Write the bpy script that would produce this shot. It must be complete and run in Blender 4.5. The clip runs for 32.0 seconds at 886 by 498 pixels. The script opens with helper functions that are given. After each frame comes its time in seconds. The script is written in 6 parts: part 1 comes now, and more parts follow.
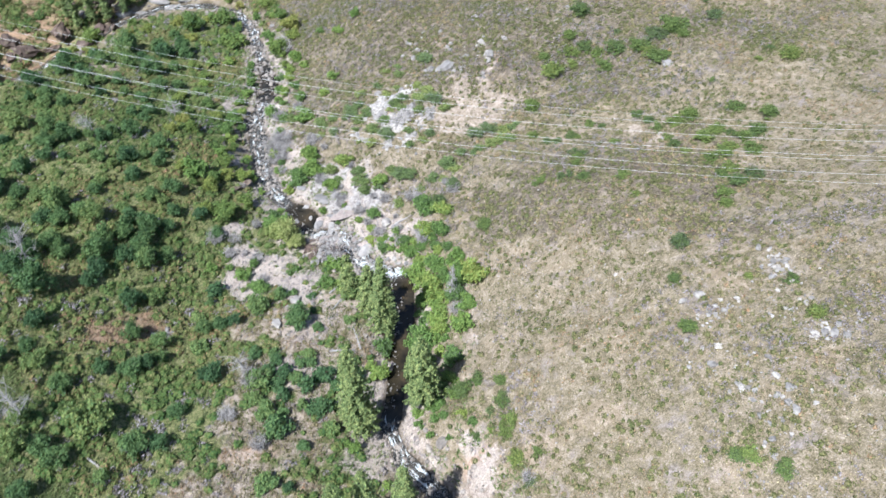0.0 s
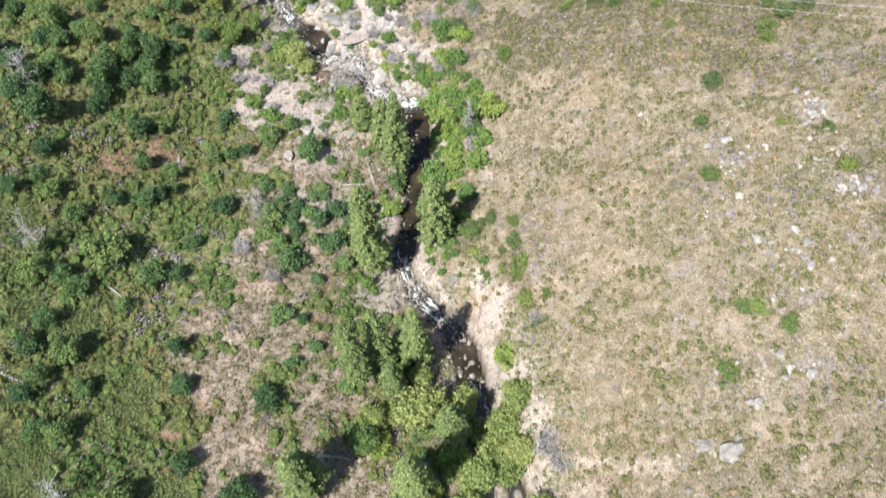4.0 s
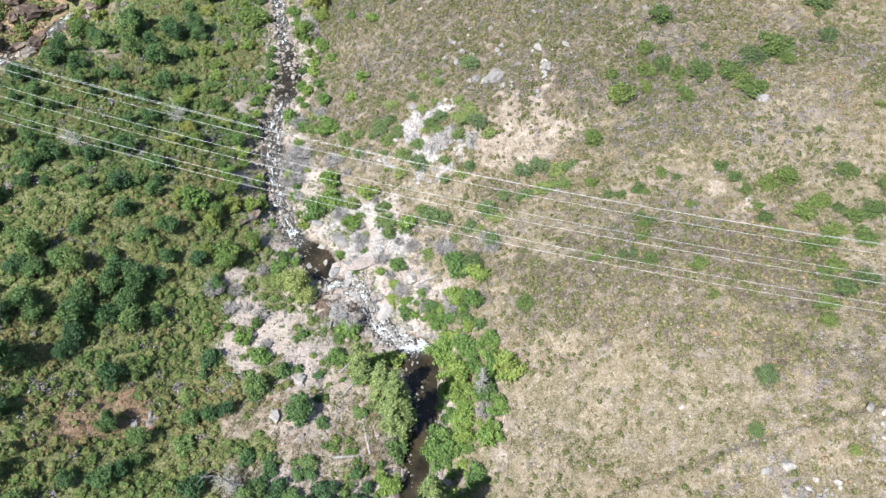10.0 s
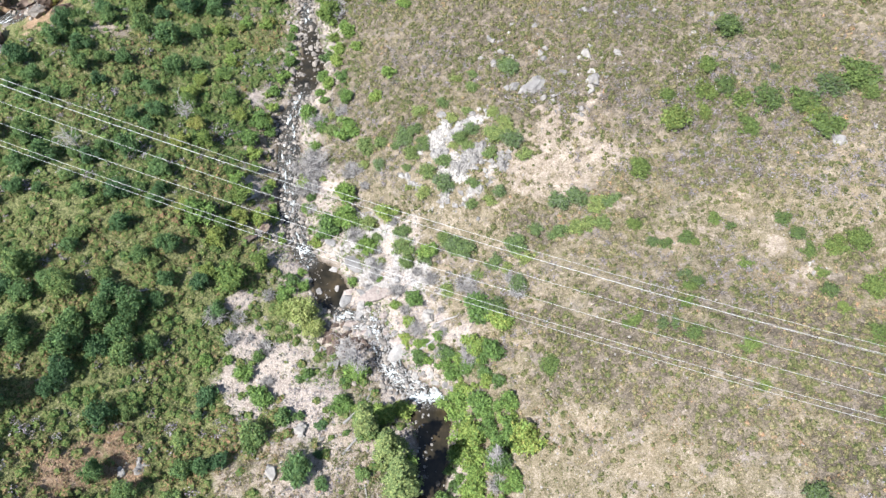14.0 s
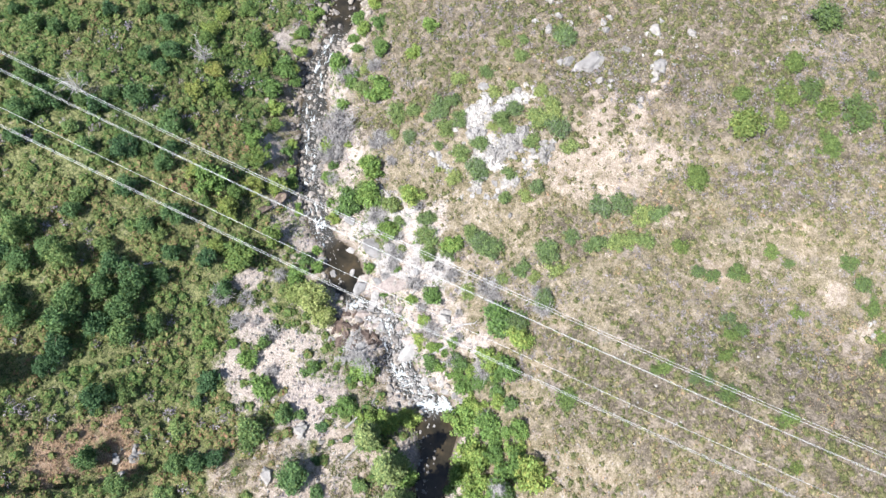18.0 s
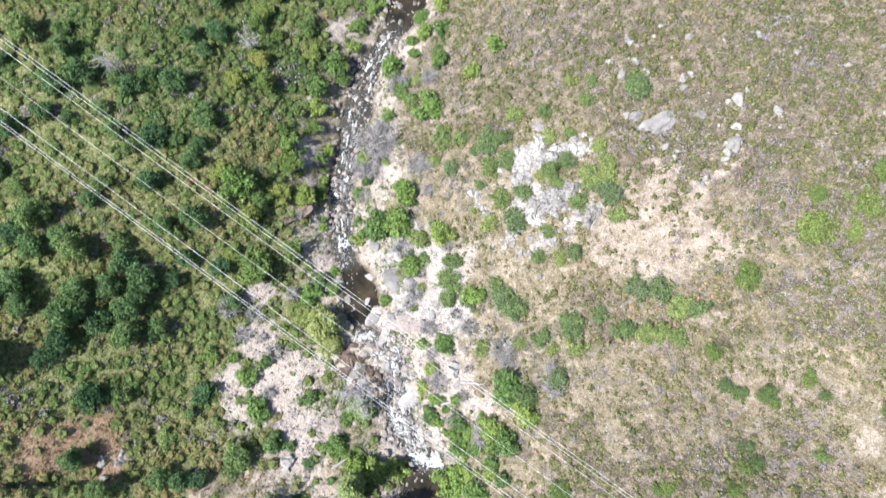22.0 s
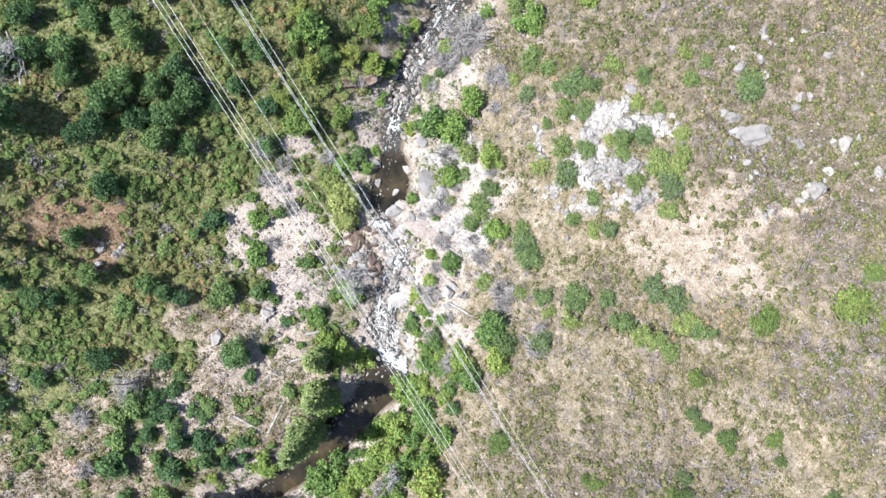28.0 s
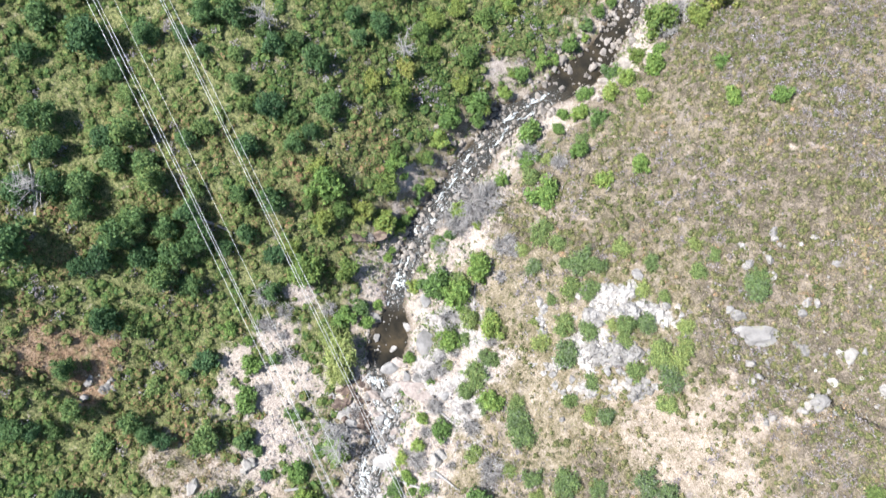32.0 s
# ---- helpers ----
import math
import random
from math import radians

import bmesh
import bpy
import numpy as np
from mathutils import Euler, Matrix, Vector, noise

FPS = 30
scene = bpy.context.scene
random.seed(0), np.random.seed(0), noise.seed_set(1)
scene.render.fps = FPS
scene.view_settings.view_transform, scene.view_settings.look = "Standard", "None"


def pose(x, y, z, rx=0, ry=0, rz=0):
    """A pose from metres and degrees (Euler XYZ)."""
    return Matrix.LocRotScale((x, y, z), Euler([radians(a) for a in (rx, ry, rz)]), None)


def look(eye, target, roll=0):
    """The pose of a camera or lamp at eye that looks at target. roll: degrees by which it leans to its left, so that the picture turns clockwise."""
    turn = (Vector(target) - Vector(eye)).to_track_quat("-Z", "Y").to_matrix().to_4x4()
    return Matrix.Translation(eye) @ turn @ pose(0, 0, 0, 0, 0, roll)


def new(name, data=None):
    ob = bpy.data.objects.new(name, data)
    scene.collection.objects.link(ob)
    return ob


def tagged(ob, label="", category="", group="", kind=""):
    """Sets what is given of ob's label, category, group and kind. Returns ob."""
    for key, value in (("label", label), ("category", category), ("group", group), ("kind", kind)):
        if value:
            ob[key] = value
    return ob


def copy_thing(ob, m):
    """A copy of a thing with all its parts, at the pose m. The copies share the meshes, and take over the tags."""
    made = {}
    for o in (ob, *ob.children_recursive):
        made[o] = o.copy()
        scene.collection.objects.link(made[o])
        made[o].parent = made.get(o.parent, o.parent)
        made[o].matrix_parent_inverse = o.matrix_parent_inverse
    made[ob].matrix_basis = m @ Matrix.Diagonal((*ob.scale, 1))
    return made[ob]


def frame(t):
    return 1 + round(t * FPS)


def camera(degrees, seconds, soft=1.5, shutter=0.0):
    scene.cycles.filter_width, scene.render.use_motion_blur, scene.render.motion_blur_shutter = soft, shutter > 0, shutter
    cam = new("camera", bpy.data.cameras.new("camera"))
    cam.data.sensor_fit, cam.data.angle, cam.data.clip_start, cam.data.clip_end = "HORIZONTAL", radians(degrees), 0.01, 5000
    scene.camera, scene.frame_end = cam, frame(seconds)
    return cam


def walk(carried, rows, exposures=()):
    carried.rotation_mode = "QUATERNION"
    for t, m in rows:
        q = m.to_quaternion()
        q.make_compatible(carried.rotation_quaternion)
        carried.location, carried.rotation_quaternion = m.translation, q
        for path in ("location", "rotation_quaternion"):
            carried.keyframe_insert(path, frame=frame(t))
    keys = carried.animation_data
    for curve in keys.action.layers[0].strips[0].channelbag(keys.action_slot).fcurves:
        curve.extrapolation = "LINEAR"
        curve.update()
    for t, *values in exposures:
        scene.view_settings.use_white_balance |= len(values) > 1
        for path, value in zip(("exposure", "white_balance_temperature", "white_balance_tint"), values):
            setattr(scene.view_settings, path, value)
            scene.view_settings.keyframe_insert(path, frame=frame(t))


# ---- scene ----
cam = camera(62.9, 32.0, 1.45, 0.5)
EXPOSURE = 1.22
METRES, EYE, TILT, LEAN, TURN = 100.0, 100.0, -47.0, 0.0, 0.0
ROWS = [
    (0.0, 0.0, 0.0, 0.0, 0.0, 0.0, -0.0),
    (0.5, 0.0058, -0.0005, -0.0082, 1.35, -2.47, -1.21),
    (1.0, 0.0045, -0.0009, -0.007, 1.34, -8.71, -1.23),
    (1.5, 0.0043, -0.0011, -0.0063, 1.35, -15.0, -1.13),
    (2.0, 0.0045, -0.0003, -0.0087, 1.41, -17.39, -1.15),
    (2.5, 0.0045, 0.0007, -0.0093, 1.43, -17.33, -1.15),
    (4.5, 0.0099, 0.0364, 0.0434, 1.93, -11.25, -1.25),
    (5.0, 0.0075, 0.0467, 0.0551, 1.85, -7.83, -1.38),
    (5.5, 0.006, 0.0594, 0.0689, 1.85, -7.75, -1.45),
    (6.0, 0.0055, 0.0744, 0.0891, 2.01, -7.43, -1.63),
    (6.5, 0.0047, 0.0879, 0.1052, 1.98, -3.07, -1.73),
    (7.0, 0.0042, 0.1007, 0.1167, 1.96, -1.48, -1.8),
    (7.5, 0.0033, 0.1144, 0.1332, 2.5, -1.5, -2.43),
    (8.0, 0.0029, 0.1284, 0.1494, 2.65, -1.49, -2.59),
    (8.5, 0.0029, 0.142, 0.1626, 2.81, -2.16, -2.75),
    (9.0, 0.0015, 0.1556, 0.1784, 2.97, -4.44, -2.97),
    (9.5, 0.0016, 0.1704, 0.1956, 3.18, -6.76, -3.1),
    (10.0, 0.0015, 0.1852, 0.2125, 3.39, -7.02, -3.24),
    (10.5, 0.0009, 0.1995, 0.2291, 3.67, -7.07, -3.54),
    (11.0, 0.0001, 0.2138, 0.2452, 3.97, -7.07, -3.84),
    (11.5, -0.0008, 0.2281, 0.261, 4.23, -7.21, -4.13),
    (12.0, -0.002, 0.2423, 0.277, 4.51, -7.47, -4.42),
    (12.5, -0.0035, 0.2568, 0.2922, 4.78, -7.68, -4.75),
    (13.0, -0.0059, 0.2701, 0.3058, 5.14, -8.93, -5.21),
    (13.5, -0.0077, 0.2845, 0.3211, 5.65, -10.85, -5.76),
    (15.5, -0.0221, 0.3408, 0.3836, 7.18, -15.83, -7.81),
    (16.0, -0.0232, 0.3557, 0.3995, 7.59, -15.89, -8.14),
    (16.5, -0.0247, 0.3689, 0.4135, 8.13, -17.51, -8.65),
    (17.0, -0.0274, 0.3832, 0.4297, 8.75, -20.16, -9.25),
    (17.5, -0.0298, 0.3978, 0.446, 9.71, -22.86, -10.16),
    (18.0, -0.0332, 0.4137, 0.4637, 10.54, -23.41, -10.95),
    (18.5, -0.0365, 0.428, 0.4794, 11.34, -23.6, -11.7),
    (19.0, -0.0417, 0.4423, 0.4956, 12.12, -23.86, -12.55),
    (19.5, -0.0446, 0.4572, 0.5116, 13.14, -24.13, -13.4),
    (20.0, -0.0488, 0.472, 0.5279, 14.16, -24.48, -14.32),
    (20.5, -0.057, 0.4849, 0.5423, 14.99, -24.69, -15.37),
    (21.0, -0.0598, 0.5, 0.5578, 16.16, -25.01, -16.23),
    (21.5, -0.0657, 0.5105, 0.5693, 17.24, -27.54, -17.33),
    (22.0, -0.0702, 0.522, 0.5809, 18.27, -31.9, -18.19),
    (22.5, -0.0743, 0.5312, 0.5915, 19.34, -36.46, -19.11),
    (23.0, -0.0776, 0.5396, 0.6012, 20.55, -40.9, -20.11),
    (23.5, -0.0775, 0.5433, 0.6048, 21.9, -43.57, -21.25),
    (24.0, -0.0783, 0.5452, 0.6055, 23.12, -45.49, -22.34),
    (24.5, -0.0782, 0.5457, 0.605, 23.47, -45.7, -22.62),
    (26.5, -0.0917, 0.5561, 0.6132, 29.91, -48.42, -28.03),
    (27.0, -0.0959, 0.5638, 0.6207, 32.64, -49.89, -29.73),
    (27.5, -0.1021, 0.5705, 0.6272, 35.3, -51.34, -31.42),
    (28.0, -0.1097, 0.5774, 0.6342, 36.89, -52.24, -32.38),
    (28.5, -0.1187, 0.5848, 0.6421, 39.05, -53.45, -33.63),
    (29.0, -0.1304, 0.5911, 0.649, 40.29, -54.13, -34.47),
    (29.5, -0.1414, 0.599, 0.6575, 40.32, -54.15, -34.44),
    (30.0, -0.1539, 0.6068, 0.6664, 40.64, -54.25, -34.59),
    (30.5, -0.1656, 0.6134, 0.6746, 41.05, -54.33, -34.82),
    (31.0, -0.1726, 0.6185, 0.6804, 42.42, -55.08, -35.52),
    (31.5, -0.178, 0.6221, 0.6829, 42.47, -51.97, -35.57),
    (32.0, -0.1767, 0.6213, 0.6827, 42.59, -48.79, -35.59),
]
walk(cam, [(t, pose(0, 0, EYE, TILT, LEAN, TURN) @ pose(METRES * x, METRES * y, METRES * z, 90 + pitch, roll, yaw)) for t, x, y, z, yaw, pitch, roll in ROWS], [(0.0, EXPOSURE - 0.09, 5800, 9), (1.0, EXPOSURE - 0.07, 6150, 9), (2.0, EXPOSURE, 6350, 9), (6.0, EXPOSURE - 0.04, 6450, 9), (9.0, EXPOSURE - 0.03, 6150, 8), (11.0, EXPOSURE - 0.02, 6200, 8), (18.0, EXPOSURE + 0.13, 6150, 10), (28.0, EXPOSURE + 0.16, 6120, 10), (32.0, EXPOSURE + 0.19, 6180, 9)])

# ---- world and sun ----
SUN_UP, SHADE_WAY = 57.0, (0.66, 0.75)
world = bpy.data.worlds.new("sky")
scene.world = world
world.use_nodes = True
wn = world.node_tree
sky = wn.nodes.new("ShaderNodeTexSky")
sky.sky_type, sky.sun_disc = "NISHITA", False
sky.sun_elevation, sky.sun_rotation = radians(SUN_UP), math.atan2(-SHADE_WAY[0], -SHADE_WAY[1])
wn.links.new(sky.outputs[0], wn.nodes["Background"].inputs[0])
wn.nodes["Background"].inputs[1].default_value = 0.085
sun = new("sun", bpy.data.lights.new("sun", "SUN"))
sun.data.energy, sun.data.angle, sun.data.color = 5.0, radians(0.53), (1.0, 0.97, 0.93)
cu = math.cos(radians(SUN_UP))
sun.matrix_world = look((0, 0, 200), (SHADE_WAY[0] * cu, SHADE_WAY[1] * cu, 200 - math.sin(radians(SUN_UP))))


# ---- materials ----
def shader(name, rough=0.8, spec=0.3):
    m = bpy.data.materials.new(name)
    m.use_nodes = True
    n = m.node_tree.nodes
    p = n["Principled BSDF"]
    p.inputs["Roughness"].default_value = rough
    p.inputs["Specular IOR Level"].default_value = spec
    return m, m.node_tree, p


def noise_node(nt, scale, detail=4.0, rough=0.6, vec=None):
    t = nt.nodes.new("ShaderNodeTexNoise")
    t.inputs["Scale"].default_value, t.inputs["Detail"].default_value, t.inputs["Roughness"].default_value = scale, detail, rough
    if vec is not None:
        nt.links.new(vec, t.inputs["Vector"])
    return t.outputs["Fac"]


def ramp(nt, fac, stops):
    r = nt.nodes.new("ShaderNodeValToRGB")
    e = r.color_ramp.elements
    while len(e) < len(stops):
        e.new(0.5)
    for i, (pos, col) in enumerate(stops):
        e[i].position, e[i].color = pos, (*col, 1)
    nt.links.new(fac, r.inputs[0])
    return r.outputs[0]


def mix(nt, fac, a, b):
    x = nt.nodes.new("ShaderNodeMix")
    x.data_type = "RGBA"
    for sock, v in ((x.inputs[0], fac), (x.inputs[6], a), (x.inputs[7], b)):
        if isinstance(v, (int, float)):
            sock.default_value = v
        elif isinstance(v, tuple):
            sock.default_value = (*v, 1)
        else:
            nt.links.new(v, sock)
    return x.outputs[2]


def times(nt, a, b, by=1.0):
    """One colour darkened or brightened by another."""
    x = nt.nodes.new("ShaderNodeMix")
    x.data_type, x.blend_type = "RGBA", "MULTIPLY"
    x.inputs[0].default_value = by
    nt.links.new(a, x.inputs[6])
    nt.links.new(b, x.inputs[7])
    return x.outputs[2]


def arith(nt, op, a, b, clamp=False):
    x = nt.nodes.new("ShaderNodeMath")
    x.operation, x.use_clamp = op, clamp
    for sock, v in zip(x.inputs, (a, b)):
        if isinstance(v, (int, float)):
            sock.default_value = v
        else:
            nt.links.new(v, sock)
    return x.outputs[0]


def attribute(nt, name):
    a = nt.nodes.new("ShaderNodeAttribute")
    a.attribute_name = name
    return a.outputs["Fac"]


def ragged(nt, name, grain, wide=1.0):
    """A cover's extent, broken up along its edges by a grain."""
    return arith(nt, "MULTIPLY", arith(nt, "SUBTRACT", arith(nt, "ADD", attribute(nt, name), arith(nt, "MULTIPLY", arith(nt, "SUBTRACT", grain, 0.5), 2.6 * wide)), 0.28), 2.2, True)


def position(nt):
    return nt.nodes.new("ShaderNodeNewGeometry").outputs["Position"]


def bump(nt, p, height, strength, distance):
    b = nt.nodes.new("ShaderNodeBump")
    b.inputs["Strength"].default_value, b.inputs["Distance"].default_value = strength, distance
    nt.links.new(height, b.inputs["Height"])
    nt.links.new(b.outputs[0], p.inputs["Normal"])


def leaf_material(name, stops, spread=0.25, glow=0.3, tone=""):
    """Leaves: a run of colours, chosen plant by plant and then leaf by leaf; some light passes through."""
    m, nt, p = shader(name, 0.65, 0.1)
    island = nt.nodes.new("ShaderNodeNewGeometry").outputs["Random Per Island"]
    plant = attribute(nt, tone) if tone else nt.nodes.new("ShaderNodeObjectInfo").outputs["Random"]
    fac = arith(nt, "ADD", arith(nt, "MULTIPLY", plant, 1 - spread), arith(nt, "MULTIPLY", island, spread))
    grain = noise_node(nt, 6.5, 3, 0.65, position(nt))
    bump(nt, p, grain, 0.8, 0.1)
    fine = ramp(nt, grain, [(0.33, (0.38, 0.38, 0.38)), (0.5, (0.98, 0.98, 0.95)), (0.67, (1.65, 1.62, 1.45))])
    col = times(nt, ramp(nt, fac, stops), fine)
    nt.links.new(col, p.inputs["Base Color"])
    tr = nt.nodes.new("ShaderNodeBsdfTranslucent")
    nt.links.new(col, tr.inputs[0])
    mx = nt.nodes.new("ShaderNodeMixShader")
    mx.inputs[0].default_value = glow
    nt.links.new(p.outputs[0], mx.inputs[1])
    nt.links.new(tr.outputs[0], mx.inputs[2])
    nt.links.new(mx.outputs[0], nt.nodes["Material Output"].inputs[0])
    return m


def ground_material():
    m, nt, p = shader("soil", 0.9, 0.15)
    pos = position(nt)
    big, mid, small, fine = (noise_node(nt, s, 5, 0.65, pos) for s in (0.11, 0.8, 2.6, 9.0))
    patch = noise_node(nt, 0.35, 4, 0.6, pos)
    grey = ramp(nt, small, [(0.3, (0.125, 0.106, 0.088)), (0.5, (0.205, 0.174, 0.156)), (0.7, (0.31, 0.27, 0.252))])
    earth = ramp(nt, mid, [(0.3, (0.22, 0.165, 0.115)), (0.5, (0.31, 0.24, 0.175)), (0.7, (0.41, 0.335, 0.26))])
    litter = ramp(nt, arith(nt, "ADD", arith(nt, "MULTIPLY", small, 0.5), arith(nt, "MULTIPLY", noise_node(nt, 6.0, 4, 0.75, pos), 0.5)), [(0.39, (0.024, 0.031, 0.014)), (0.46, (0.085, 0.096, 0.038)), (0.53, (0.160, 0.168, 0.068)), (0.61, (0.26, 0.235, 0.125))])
    grit = arith(nt, "ADD", arith(nt, "MULTIPLY", mid, 0.45), arith(nt, "MULTIPLY", noise_node(nt, 4.5, 5, 0.75, pos), 0.55))
    grass = ramp(nt, grit, [(0.37, (0.080, 0.072, 0.038)), (0.45, (0.134, 0.112, 0.070)), (0.53, (0.204, 0.169, 0.118)), (0.63, (0.322, 0.270, 0.214))])
    sand = ramp(nt, grit, [(0.36, (0.17, 0.135, 0.105)), (0.44, (0.27, 0.225, 0.192)), (0.52, (0.36, 0.308, 0.272)), (0.62, (0.48, 0.432, 0.395))])
    pale = ramp(nt, small, [(0.3, (0.15, 0.134, 0.122)), (0.5, (0.29, 0.268, 0.252)), (0.7, (0.43, 0.408, 0.392))])
    col = mix(nt, ramp(nt, patch, [(0.55, (0, 0, 0)), (0.72, (1, 1, 1))]), grass, grey)
    col = mix(nt, ramp(nt, big, [(0.54, (0, 0, 0)), (0.72, (0.7, 0.7, 0.7))]), col, earth)
    dim = ramp(nt, grit, [(0.38, (0.046, 0.039, 0.028)), (0.48, (0.098, 0.081, 0.060)), (0.58, (0.205, 0.168, 0.132))])
    red = ramp(nt, grit, [(0.36, (0.15, 0.090, 0.058)), (0.5, (0.285, 0.180, 0.120)), (0.64, (0.40, 0.29, 0.215))])
    torn = noise_node(nt, 1.1, 7, 0.72, pos)
    col = mix(nt, ragged(nt, "dense", torn, 0.7), col, dim)
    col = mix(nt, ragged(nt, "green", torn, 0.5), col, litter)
    col = mix(nt, arith(nt, "MULTIPLY", ragged(nt, "red", torn), 0.85), col, red)
    herb = ramp(nt, mid, [(0.5, (0, 0, 0)), (0.62, (1, 1, 1))])
    sandy = mix(nt, arith(nt, "MULTIPLY", herb, 0.55), sand, grass)
    col = mix(nt, ragged(nt, "sand", torn), col, sandy)
    col = mix(nt, ragged(nt, "pale", torn), col, pale)
    bare = ramp(nt, grit, [(0.37, (0.176, 0.140, 0.110)), (0.46, (0.268, 0.216, 0.172)), (0.55, (0.352, 0.292, 0.240)), (0.64, (0.44, 0.378, 0.325))])
    col = mix(nt, arith(nt, "MULTIPLY", ragged(nt, "worn", torn, 1.2), 0.7), col, bare)
    speck = ramp(nt, fine, [(0.35, (0.62, 0.6, 0.57)), (0.5, (1, 1, 1)), (0.68, (1.2, 1.19, 1.17))])
    mul = nt.nodes.new("ShaderNodeMix")
    mul.data_type, mul.blend_type = "RGBA", "MULTIPLY"
    mul.inputs[0].default_value = 0.85
    nt.links.new(col, mul.inputs[6])
    nt.links.new(speck, mul.inputs[7])
    col = mix(nt, attribute(nt, "wet"), mul.outputs[2], (0.06, 0.045, 0.028))
    nt.links.new(col, p.inputs["Base Color"])
    bump(nt, p, arith(nt, "ADD", small, arith(nt, "MULTIPLY", fine, 0.5)), 0.8, 0.25)
    return m


def stone_material(name, dark, base, pale, lichen=(0.20, 0.19, 0.12), wide=False):
    m, nt, p = shader(name, 0.85, 0.25)
    co = position(nt) if wide else nt.nodes.new("ShaderNodeTexCoord").outputs["Object"]
    rnd = arith(nt, "FRACT", arith(nt, "ADD", nt.nodes.new("ShaderNodeObjectInfo").outputs["Random"], nt.nodes.new("ShaderNodeNewGeometry").outputs["Random Per Island"]), 0.0)
    a, b = noise_node(nt, 2.2, 5, 0.65, co), noise_node(nt, 14.0, 4, 0.7, co)
    col = ramp(nt, a, [(0.3, dark), (0.48, base), (0.7, pale)])
    spot = ramp(nt, noise_node(nt, 4.5, 3, 0.6, co), [(0.58, (0, 0, 0)), (0.68, (1, 1, 1))])
    col = mix(nt, arith(nt, "MULTIPLY", spot, 0.55), col, lichen)
    tint = ramp(nt, rnd, [(0.0, (0.62, 0.60, 0.58)), (0.5, (0.95, 0.93, 0.91)), (1.0, (1.15, 1.1, 1.03))])
    mul = nt.nodes.new("ShaderNodeMix")
    mul.data_type, mul.blend_type = "RGBA", "MULTIPLY"
    mul.inputs[0].default_value = 1.0
    nt.links.new(col, mul.inputs[6])
    nt.links.new(tint, mul.inputs[7])
    nt.links.new(mul.outputs[2], p.inputs["Base Color"])
    bump(nt, p, b, 0.6, 0.05)
    return m


def wood_material(name, dark, pale):
    m, nt, p = shader(name, 0.85, 0.2)
    co = nt.nodes.new("ShaderNodeTexCoord").outputs["Object"]
    fac = noise_node(nt, 3.0, 6, 0.7, co)
    nt.links.new(ramp(nt, fac, [(0.3, dark), (0.7, pale)]), p.inputs["Base Color"])
    bump(nt, p, fac, 0.5, 0.03)
    return m


def water_material():
    m, nt, p = shader("creek_water", 0.06, 0.5)
    p.inputs["IOR"].default_value = 1.33
    pos = position(nt)
    col = ramp(nt, noise_node(nt, 0.5, 4, 0.6, pos), [(0.35, (0.010, 0.009, 0.006)), (0.55, (0.026, 0.021, 0.013)), (0.75, (0.055, 0.040, 0.022))])
    rush = attribute(nt, "rush")
    fleck = noise_node(nt, 5.5, 5, 0.75, pos)
    white = arith(nt, "MULTIPLY", arith(nt, "SUBTRACT", arith(nt, "ADD", fleck, arith(nt, "MULTIPLY", rush, 0.09)), 0.635), 12.0, True)
    white = arith(nt, "MULTIPLY", white, arith(nt, "MULTIPLY", rush, 3.0, True))
    nt.links.new(mix(nt, white, mix(nt, arith(nt, "MULTIPLY", rush, 0.5), col, (0.065, 0.062, 0.058)), (0.48, 0.51, 0.52)), p.inputs["Base Color"])
    nt.links.new(arith(nt, "ADD", arith(nt, "MULTIPLY", white, 0.4), 0.06), p.inputs["Roughness"])
    bump(nt, p, arith(nt, "ADD", noise_node(nt, 2.4, 4, 0.65, pos), arith(nt, "MULTIPLY", white, 0.8)), 0.35, 0.06)
    return m


def foam_material():
    m, nt, p = shader("foam", 0.45, 0.4)
    f = noise_node(nt, 4.0, 5, 0.7, position(nt))
    nt.links.new(ramp(nt, f, [(0.38, (0.18, 0.19, 0.19)), (0.6, (0.58, 0.61, 0.61))]), p.inputs["Base Color"])
    bump(nt, p, f, 0.8, 0.1)
    return m


SOIL, WATER, FOAM = ground_material(), water_material(), foam_material()
GRANITE = stone_material("pale_granite", (0.13, 0.122, 0.115), (0.262, 0.250, 0.240), (0.39, 0.38, 0.37), (0.23, 0.22, 0.16), True)
BOULDER_STONE = stone_material("grey_granite", (0.12, 0.112, 0.107), (0.218, 0.208, 0.200), (0.315, 0.305, 0.295))
RAPID_STONE = stone_material("bleached_creek_stone", (0.12, 0.116, 0.112), (0.225, 0.218, 0.214), (0.35, 0.342, 0.335), (0.20, 0.17, 0.15))
CREEK_STONE = stone_material("creek_stone", (0.11, 0.097, 0.086), (0.212, 0.192, 0.174), (0.34, 0.315, 0.29), (0.16, 0.13, 0.10))
SLAB_STONE = stone_material("pinkish_bedrock", (0.16, 0.135, 0.122), (0.295, 0.250, 0.228), (0.40, 0.352, 0.325), (0.20, 0.165, 0.14), True)
RUST_STONE = stone_material("rusty_rock", (0.036, 0.028, 0.025), (0.088, 0.064, 0.053), (0.20, 0.155, 0.132))
BARK = wood_material("bark", (0.045, 0.03, 0.02), (0.14, 0.10, 0.07))
GREY_WOOD = wood_material("weathered_wood", (0.16, 0.148, 0.14), (0.37, 0.35, 0.335))
